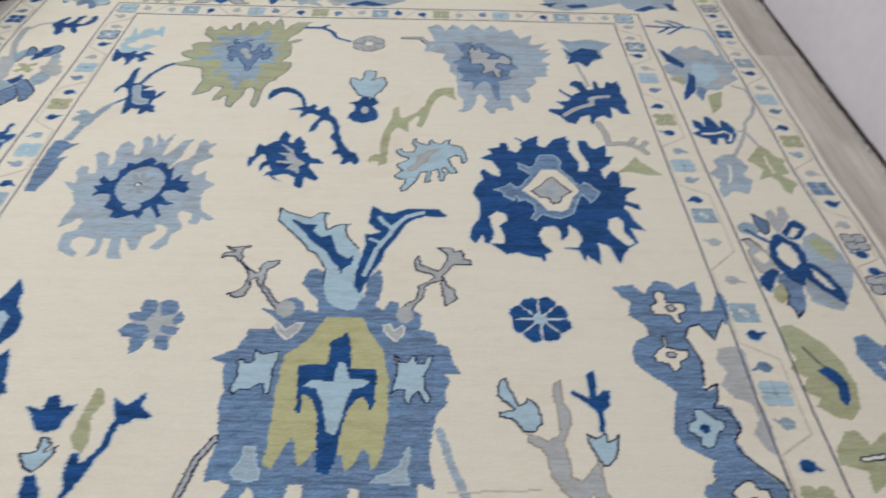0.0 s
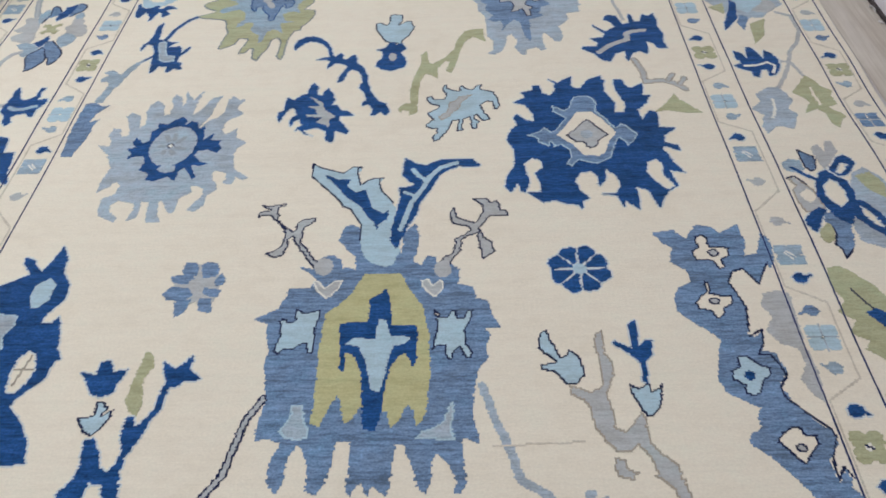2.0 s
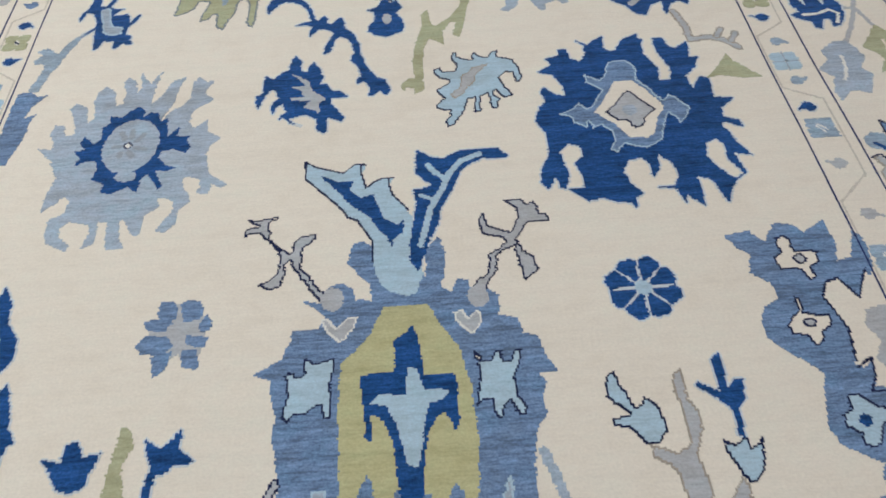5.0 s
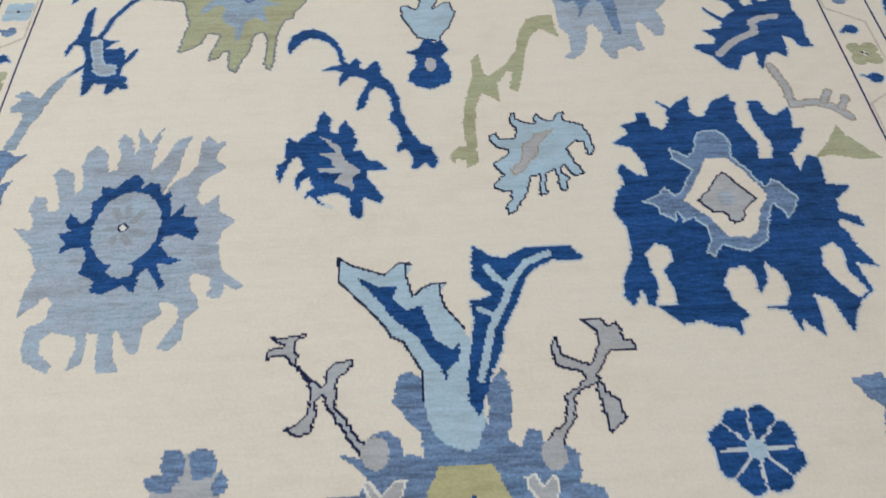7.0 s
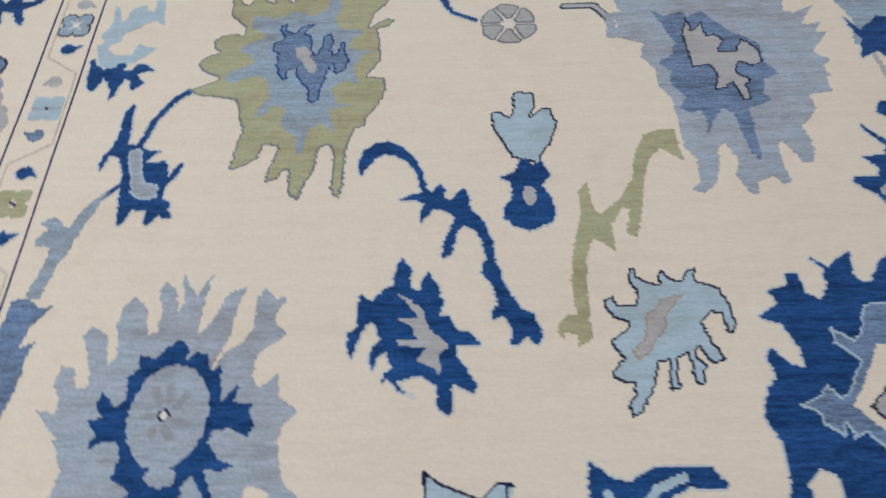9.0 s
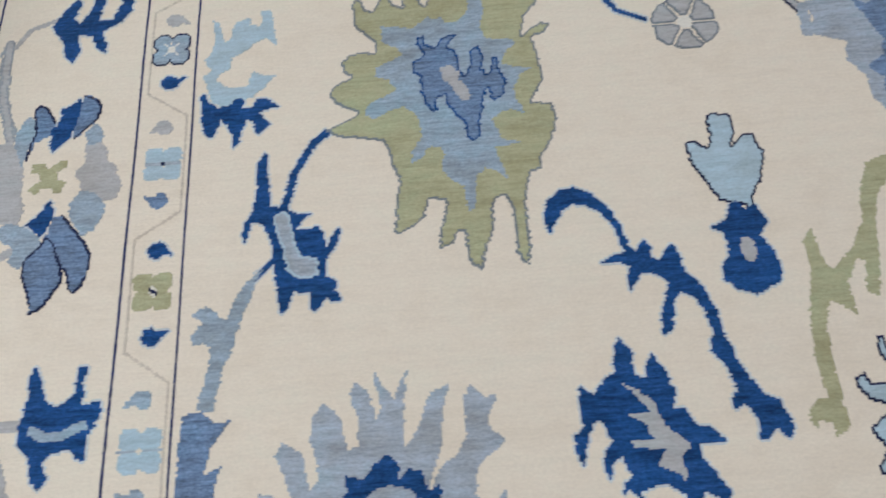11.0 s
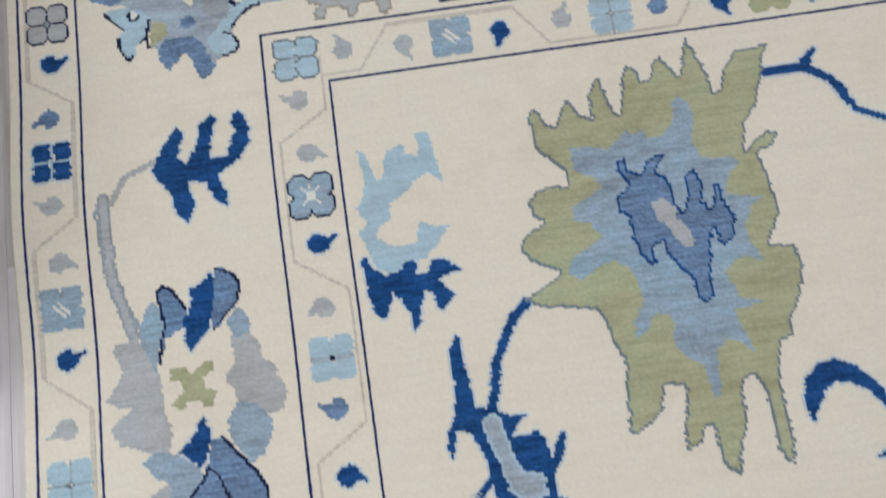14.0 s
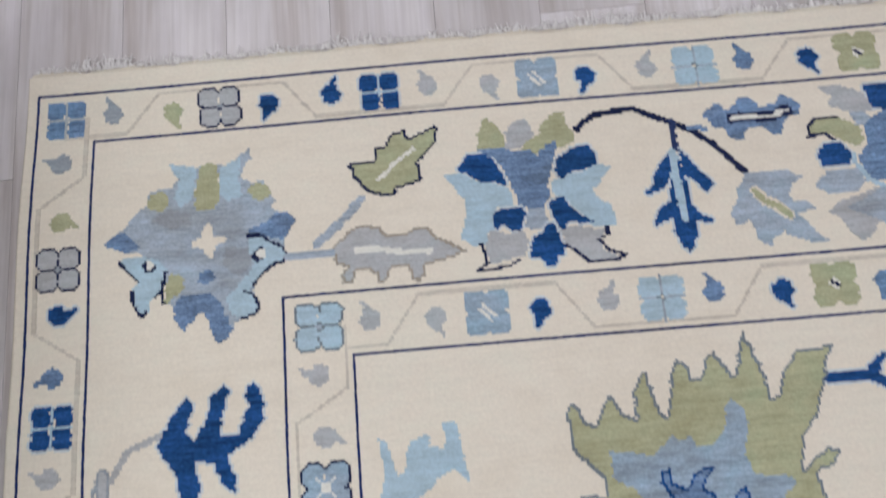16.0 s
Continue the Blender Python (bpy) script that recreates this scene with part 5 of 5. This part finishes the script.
m = motif("grey_twig", "grey twig with thin outline", (0.650, 1.848))
m.strand("G", 1.5, [(-15,27), (-11,10), (-11,-6), (4,-5), (12,-9), (20,-18)], edge="T")
m.strand("G", 1.2, [(8,-5), (13,3)], edge="T")
m.strand("G", 1.2, [(17,-11), (22,-2)], edge="T")

m = motif("olive_dart", "olive dart-shaped leaf", (0.687, 1.686))
m.shape("O", [(-20,-8), (-5,9), (0,17), (3,8), (10,-1), (19,-10), (4,-9), (-11,-5)])

# shade of a faint crease, put in as a thin line of taupe knots
m = motif("crease_line", "fine crease across the field, its shade drawn in darker knots", (0.141, 0.509))
m.strand("T2", 0.4, [(-24,-1), (0,0), (25,1)])


# ---- rug: guard borders ----
LINES_X = (-1.839, -1.736, -1.409, -1.297, 0.787, 0.908, 1.206, 1.308)
LINES_Y = (3.254, 3.162, 2.857, 2.753)
BOTTOM = [2 * MIDDLE - v for v in LINES_Y]


def frame_lines(name, label, a, top, b):
    """One dark line round the rug, one knot thick: both long sides and both ends."""
    m = motif(name, label, (0, 0))
    a, b = (GX[int((v - RX0) / KNOT)] for v in (a, b))
    top = GY[int((top - RY0) / KNOT)]
    low = 2 * MIDDLE - top
    for p, q in (((a, low), (a, top)), ((a, top), (b, top)), ((b, top), (b, low)), ((b, low), (a, low))):
        m.knots(along([p, q], 0.0052), "V")


for n in range(4):
    frame_lines("border_line", "thin charcoal-navy woven border line", LINES_X[n], LINES_Y[n], LINES_X[7 - n])


def block_flower(m, x, y, tone):
    """The four-lobed square flower of the guard borders: four rounded squares round a small heart."""
    core, edge, split, r = {"L": ("L", "", "S", 0.0375), "Ld": ("L", "B2", "S", 0.0375), "S": ("C", "", "W", 0.0365), "O": ("O", "", "W", 0.037),
                            "Bn": ("C", "D", "W", 0.0365), "K": ("G", "D", "G2", 0.0345), "N4": ("N", "", "L", 0.0335),
                            "B4": ("B", "", "G", 0.034)}[tone]
    lobes = np.zeros_like(OWNER, bool)
    wide, gap = (0.46, 0.53) if tone in ("N4", "B4") else (0.475, 0.505)
    for sx in (-1, 1):
        for sy in (-1, 1):
            cx, cy = x + sx * r * gap, y + sy * r * gap
            q, c = r * wide, r * (0.12 if tone in ("N4", "B4", "S") else 0.2)
            pts = [(cx - q, cy - q + c), (cx - q, cy + q - c), (cx - q + c, cy + q), (cx + q - c, cy + q),
                   (cx + q, cy + q - c), (cx + q, cy - q + c), (cx + q - c, cy - q), (cx - q + c, cy - q)]
            lobes |= inside(pts)
    if edge:
        m.knots(grown(lobes), edge)
        m.knots(lobes, core)
        k = 0.010 if tone == "Bn" else 0.006
        m.knots(inside([(x - k, y), (x, y + k), (x + k, y), (x, y - k)]), split)
        if tone == "Bn":
            for sx, sy in ((1, 1), (1, -1)):
                m.knots(along([(x - sx * 0.014, y - sy * 0.014), (x + sx * 0.014, y + sy * 0.014)], 0.005), split)
        return
    if tone in ("L", "S", "O"):
        k = r * 0.8
        lobes |= inside([(x - k, y - k), (x - k, y + k), (x + k, y + k), (x + k, y - k)])
        n = r * 0.10
        for dx, dy in ((r, 0), (-r, 0), (0, r), (0, -r)):
            lobes &= ~inside([(x + dx - n, y + dy - n), (x + dx - n, y + dy + n), (x + dx + n, y + dy + n), (x + dx + n, y + dy - n)])
    m.knots(lobes, core)
    if tone == "O":
        m.knots(inside([(x - 0.011, y), (x, y + 0.011), (x + 0.011, y), (x, y - 0.011)]), "W")
        m.knots(along([(x - 0.006, y + 0.004), (x + 0.006, y - 0.004)], 0.006), "D")
    elif tone == "L":
        m.knots(along([(x, y - r), (x, y + r)], 0.004), split)
        m.knots(along([(x - r, y), (x + r, y)], 0.004), split)
        m.knots(inside([(x - 0.007, y), (x, y + 0.007), (x + 0.007, y), (x, y - 0.007)]), "B2")
        m.knots(along([(x - 0.002, y), (x + 0.002, y)], 0.004), "D")
    elif tone == "S":
        m.knots(along([(x - 0.013, y + 0.006), (x + 0.005, y - 0.014)], 0.005), split)
        m.knots(along([(x - 0.006, y + 0.012), (x + 0.012, y - 0.008)], 0.005), split)
    else:
        m.knots(along([(x, y - r * 0.9), (x, y + r * 0.9)], 0.006) & (OWNER < 0), split)
        m.knots(along([(x - r * 0.9, y), (x + r * 0.9, y)], 0.006) & (OWNER < 0), split)


def drop(m, x, y, tone, ux, uy, vx, vy):
    """A curled drop: round belly and a narrow tail that turns to one side of the border."""
    pts = [(1.05, -0.7), (1.2, 0.2), (0.85, 0.9), (0.2, 1.25), (-0.25, 1.75), (-0.75, 2.25), (-0.95, 2.1), (-0.7, 1.3), (-0.75, 0.6), (-1.15, 0.35),
           (-1.25, -0.3), (-0.9, -1.0), (-0.2, -1.35), (0.5, -1.2)]
    s = 0.0142
    m.knots(inside([(x + s * (a * ux + b * vx), y + s * (a * uy + b * vy)) for a, b in pts]), tone)


def guard(spots, tones, drops, along_y, half, flip=1):
    """Square flowers, drops and a winding stem between them, along one side of a guard border."""
    for n, ((x, y), tone) in enumerate(zip(spots, tones)):
        m = motif("block_flower", {"L": "pale blue", "Ld": "slate-edged pale blue", "S": "soft blue", "O": "sage green", "Bn": "dark-edged blue", "K": "dark-edged grey", "N4": "navy",
                                   "B4": "haze blue"}[tone] + " four-lobed square flower of the guard border", (x, y))
        block_flower(m, x, y, tone)
        if n + 1 == len(spots):
            break
        x2, y2 = spots[n + 1]
        dx, dy = x2 - x, y2 - y
        d = math.hypot(dx, dy)
        ux, uy = dx / d, dy / d
        wx, wy = uy * flip * (1 if n % 2 else -1), -ux * flip * (1 if n % 2 else -1)
        vine = motif("winding_stem", "thin taupe winding stem of the guard border", (x, y))
        e = half - 0.011
        trail = [(0.0, e), (0.40 * d, e), (0.60 * d, -e), (d, -e)]
        vine.knots(along([(x + a * ux + b * wx, y + a * uy + b * wy) for a, b in trail], 0.0044) & (OWNER < 0), "T2")
        m = motif("curled_drop", "small curled drop beside the winding stem", (x, y))
        drop(m, x + 0.305 * d * ux - wx * 0.004, y + 0.305 * d * uy - wy * 0.004, drops[n % len(drops)][0], ux, uy, -wx, -wy)
        m = motif("curled_drop", "small curled drop beside the winding stem", (x2, y2))
        drop(m, x + 0.695 * d * ux + wx * 0.004, y + 0.695 * d * uy + wy * 0.004, drops[n % len(drops)][1], -ux, -uy, wx, wy)


def both_ends(ys):
    return ys + [2 * MIDDLE - v for v in reversed(ys)]


INNER_TONES = ["Ld", "Bn", "L", "O", "L", "S"]
INNER_DROPS = [("G", "G"), ("N", "G"), ("B", "N"), ("N", "C"), ("C", "N"), ("G", "G"), ("N", "B"), ("C", "N"), ("N", "B"), ("G", "N"), ("G", "G")]
OUTER_TONES = ["B4", "K", "N4", "S", "L", "O", "B4", "K"]
OUTER_DROPS = [("G2", "O"), ("N", "B"), ("G", "G"), ("N", "G"), ("B", "N"), ("C", "G"), ("N", "G"), ("N", "N"), ("G", "N"), ("G", "C"), ("N", "B"),
               ("G", "N"), ("G", "G"), ("B", "N"), ("O", "C")]
LEFT_Y = both_ends([2.803, 2.552, 2.276, 2.008, 1.722, 1.462])
guard([(-1.352, v) for v in LEFT_Y], INNER_TONES + INNER_TONES[::-1], INNER_DROPS, True, 0.052)
RIGHT_Y = both_ends([2.803, 2.540, 2.282, 1.986, 1.703, 1.442])
guard([(0.838, v) for v in RIGHT_Y], INNER_TONES + INNER_TONES[::-1], INNER_DROPS, True, 0.055, -1)
TOP_X = [-1.352, -1.076, -0.790, -0.509, -0.245, 0.025, 0.290, 0.560, 0.838]
TOP_TONES = ["Ld", "S", "L", "O", "S", "O", "L", "S", "Ld"]
TOP_DROPS = [("G", "G"), ("N", "G"), ("B", "N"), ("B", "G"), ("N", "N"), ("G", "B"), ("G", "N"), ("G", "G")]
OUT_TOP_X = [-1.786, -1.512, -1.229, -0.952, -0.676, -0.393, -0.11, 0.165, 0.44, 0.71, 0.985, 1.257]
OUT_TONES = ["B4", "K", "N4", "S", "L", "O", "O", "L", "S", "N4", "K", "B4"]
OUT_DROPS = [("G2", "O"), ("N", "N"), ("G", "G"), ("N", "G"), ("B", "N"), ("G", "G"), ("N", "B"), ("G", "N"), ("G", "G"), ("N", "N"), ("O", "C")]
for end in (1, -1):
    guard([(v, MIDDLE + end * (2.805 - MIDDLE)) for v in TOP_X], TOP_TONES, TOP_DROPS, False, 0.050, -end)
    guard([(v, MIDDLE + end * (3.207 - MIDDLE)) for v in OUT_TOP_X], OUT_TONES, OUT_DROPS, False, 0.046, -end)
OUT_LEFT_Y = both_ends([3.207, 2.938, 2.678, 2.420, 2.138, 1.861, 1.590, 1.330])
guard([(-1.786, v) for v in OUT_LEFT_Y], OUTER_TONES + OUTER_TONES[::-1], OUTER_DROPS, True, 0.049)
guard([(1.257, v) for v in OUT_LEFT_Y], OUTER_TONES + OUTER_TONES[::-1], OUTER_DROPS, True, 0.049, -1)

# the far end's motifs repeat at the near end
AGAIN = {}
for j_i in np.argwhere(OWNER >= 0):
    n = OWNER[j_i[0], j_i[1]]
    AGAIN[MOTIFS[PIECES[n][0]].index] = min(AGAIN.get(MOTIFS[PIECES[n][0]].index, 9.0), GY[j_i[0]])
for index, lowest in sorted(AGAIN.items()):
    first = MOTIFS[index]
    if lowest < 2.13 or first.name in ("block_flower", "winding_stem", "curled_drop", "border_line"):
        continue
    twin = motif(first.name, first.label, (first.centre[0], 2 * MIDDLE - first.centre[1]))
    for n, (owner, colour) in enumerate(list(PIECES)):
        if owner == index:
            mask = (OWNER == n)[::-1] & (OWNER < 0)
            twin.knots(mask, colour)

# navy dye that has bled into the cream knots beside it
for n, (owner, colour) in enumerate(list(PIECES)):
    if colour == "N":
        mask = OWNER == n
        ring = grown(mask) & (OWNER < 0)
        OWNER[ring] = piece(owner, "H")

# ---- rug: meshes ----
rug = tagged(new("rug"), "large cream wool rug with blue floral pattern on grey floor", "rug")
rug.location = (0, 0, 0)

# cream ground pile, in cells fine enough to follow the waviness
step_x, step_y = 66, 86
verts, faces = [], []
for j in range(step_y + 1):
    for i in range(step_x + 1):
        verts.append(sway(RX0 + (RX1 - RX0) * i / step_x, RY0 + (RY1 - RY0) * j / step_y))
for j in range(step_y):
    for i in range(step_x):
        a = j * (step_x + 1) + i
        faces.append((a, a + 1, a + step_x + 2, a + step_x + 1))
rim = [i for i in range(step_x + 1)] + [j * (step_x + 1) + step_x for j in range(1, step_y + 1)] \
    + [step_y * (step_x + 1) + i for i in range(step_x - 1, -1, -1)] + [j * (step_x + 1) for j in range(step_y - 1, 0, -1)]
first = len(verts)
for v in rim:
    verts.append((verts[v][0], verts[v][1], FLOOR_Z))
for n in range(len(rim)):
    k = (n + 1) % len(rim)
    faces.append((rim[n], first + n, first + k, rim[k]))
pile = link_mesh("field", verts, faces, WOOLS["X"], rug, "cream wool ground pile")


JIT = np.random.RandomState(7)
JX, JY = JIT.uniform(-0.0006, 0.0006, (2, ROWS_N + 1, COLS + 1))
JZ = JIT.uniform(-0.0003, 0.0003, (ROWS_N + 1, COLS + 1))


def knot_mesh(js, is_):
    """One tuft for each knot, sharing corners with its neighbours and a little proud of the ground pile."""
    verts, faces, index = [], [], {}
    cells = set(zip(js.tolist(), is_.tolist()))

    def corner(j, i, low):
        key = (j, i, low)
        if key not in index:
            x, y, z = sway(RX0 + i * KNOT + JX[j, i], RY0 + j * KNOT + JY[j, i])
            index[key] = len(verts)
            verts.append((x, y, z + (-0.004 if low else 0.0010 + JZ[j, i])))
        return index[key]

    for j, i in cells:
        faces.append((corner(j, i, 0), corner(j, i + 1, 0), corner(j + 1, i + 1, 0), corner(j + 1, i, 0)))
        for dj, di, a, b in ((-1, 0, (j, i), (j, i + 1)), (0, 1, (j, i + 1), (j + 1, i + 1)), (1, 0, (j + 1, i + 1), (j + 1, i)), (0, -1, (j + 1, i), (j, i))):
            if (j + dj, i + di) not in cells:
                faces.append((corner(*a, 0), corner(*a, 1), corner(*b, 1), corner(*b, 0)))
    return verts, faces


def islands(js, is_):
    """Splits knots into groups that hang together, without single stray knots."""
    left = set(zip(js.tolist(), is_.tolist()))
    groups = []
    while left:
        stack = [left.pop()]
        group = list(stack)
        while stack:
            j, i = stack.pop()
            for dj in (-1, 0, 1):
                for di in (-1, 0, 1):
                    c = (j + dj, i + di)
                    if c in left:
                        left.remove(c)
                        stack.append(c)
                        group.append(c)
        groups.append(sorted(group))
    groups.sort(key=lambda g: (-len(g), g[0]))
    return [np.array(g).T for g in groups if len(g) >= 4]


by_motif = {}
flat = OWNER.ravel()
order = np.argsort(flat, kind="stable")
bounds = np.searchsorted(flat[order], np.arange(len(PIECES) + 1))
for n, (owner, colour) in enumerate(PIECES):
    cells = order[bounds[n]:bounds[n + 1]]
    if len(cells) > 2:
        by_motif.setdefault(owner, []).append((len(cells), colour, cells))
for owner in sorted(by_motif):
    m = MOTIFS[owner]
    head = None
    for count, colour, cells in sorted(by_motif[owner], key=lambda v: -v[0]):
        for js, is_ in islands(cells // COLS, cells % COLS):
            verts, faces = knot_mesh(js, is_)
            if head is None:
                head = link_mesh(m.name, verts, faces, WOOLS[colour], rug, m.label)
            else:
                link_mesh(COLOURS[colour][0] + "_inlay", verts, faces, WOOLS[colour], head)

# rounded wool selvedge along both long sides
for side, sx in ((-1, RX0), (1, RX1)):
    bm = bmesh.new()
    rows = []
    for j in range(241):
        y = RY0 + (RY1 - RY0) * j / 240
        x, yy, z = sway(sx, y)
        rows.append([bm.verts.new((x + side * 0.006 * math.cos(a) - side * 0.001, yy, FLOOR_Z + 0.0062 + 0.006 * math.sin(a) * (1 + 0.08 * math.sin(j * 2.1))))
                     for a in [math.pi * 2 * k / 8 for k in range(8)]])
    for a, b in zip(rows, rows[1:]):
        for k in range(8):
            bm.faces.new((a[k], a[(k + 1) % 8], b[(k + 1) % 8], b[k]))
    part("selvedge", bm, SELVEDGE, rug, "bound cream wool edge", True)

# flat kilim hem and knotted cotton fringe at both ends
for end in (1, -1):
    ye = RY1 if end > 0 else RY0
    bm = bmesh.new()
    n = 160
    grid = []
    for i in range(n + 1):
        x = RX0 + (RX1 - RX0) * i / n
        px, py, pz = sway(x, ye)
        w = 0.012 + 0.003 * math.sin(i * 0.9) + 0.002 * math.sin(i * 2.3)
        grid.append([bm.verts.new((px, py + end * d, FLOOR_Z + z)) for d, z in ((-0.004, 0.010), (w * 0.6, 0.0065), (w, 0.003), (w + 0.001, 0.0))])
    for a, b in zip(grid, grid[1:]):
        for k in range(3):
            bm.faces.new((a[k], b[k], b[k + 1], a[k + 1]))
    bmesh.ops.recalc_face_normals(bm, faces=bm.faces[:])
    part("hem", bm, SELVEDGE, rug, "flat cream woven hem")
    verts, faces = [], []
    rng = random.Random(5 + end)
    x = RX0 + 0.004
    while x < RX1 - 0.004:
        strands = rng.randint(5, 9)
        lean = rng.gauss(0, 0.35)
        length = rng.uniform(0.008, 0.022) + 0.014 * max(0.0, math.sin(x * 21.0) * math.sin(x * 7.3 + 1.0))
        px, py, pz = sway(x, ye)
        for s in range(strands):
            a = math.pi / 2 + lean + rng.gauss(0, 0.8)
            ln = length * rng.uniform(0.6, 1.1)
            cx, cy, cz = px + rng.uniform(-0.003, 0.003), py + end * 0.011, FLOOR_Z + 0.004
            w = rng.uniform(0.0007, 0.0012)
            bend = rng.gauss(0, 1.6)
            last = None
            for k in range(5):
                u = k / 4
                ring = []
                zz = cz + (0.003 * math.sin(u * 3.1) if s % 2 else 0.0015) - 0.0025 * u
                for dx, dz in ((-w, 0), (0, w), (w, 0), (0, -w)):
                    ring.append(len(verts))
                    verts.append((cx + dx, cy, max(zz + dz, FLOOR_Z + 0.0004)))
                if last:
                    for q in range(4):
                        faces.append((last[q], last[(q + 1) % 4], ring[(q + 1) % 4], ring[q]))
                last = ring
                cx += math.cos(a) * ln / 4
                cy += end * math.sin(a) * ln / 4
                a += bend / 4
        x += rng.uniform(0.005, 0.014)
    fringe = link_mesh("fringe", verts, faces, COTTON, rug, "short frayed white cotton fringe")
    tagged(fringe, kind="stuff")

# ---- floor planks ----
PLANK_W, PLANK_L = 0.19, 1.28
bm = bmesh.new()
box(bm, -PLANK_W / 2 + 0.0003, PLANK_W / 2 - 0.0003, -PLANK_L / 2 + 0.0003, PLANK_L / 2 - 0.0003, -0.008, 0.0, 0.0006)
proto = bpy.data.meshes.new("plank")
bm.to_mesh(proto)
bm.free()
proto.materials.append(LAMINATE)
# the column along the east wall gets a warmer beige tone
edge_board = proto.copy()
edge_board.materials[0] = BEIGE_BOARD
columns = int((X1 - X0) / PLANK_W)
for i in range(columns + 1):
    px = X1 - PLANK_W * (i + 0.5)
    if px - PLANK_W / 2 < X0 - 0.15:
        continue
    off = (i * 0.47 * PLANK_L) % PLANK_L
    py = Y0 - PLANK_L / 2 + off
    while py - PLANK_L / 2 < Y1 - 0.02:
        lo, hi = max(py - PLANK_L / 2, Y0), min(py + PLANK_L / 2, Y1)
        if hi - lo > 0.02:
            plank = new("plank", edge_board if i == 0 else proto)
            plank.parent = floor
            plank.location = (px, (lo + hi) / 2, FLOOR_Z)
            plank.scale = (1, (hi - lo) / PLANK_L, 1)
        py += PLANK_L
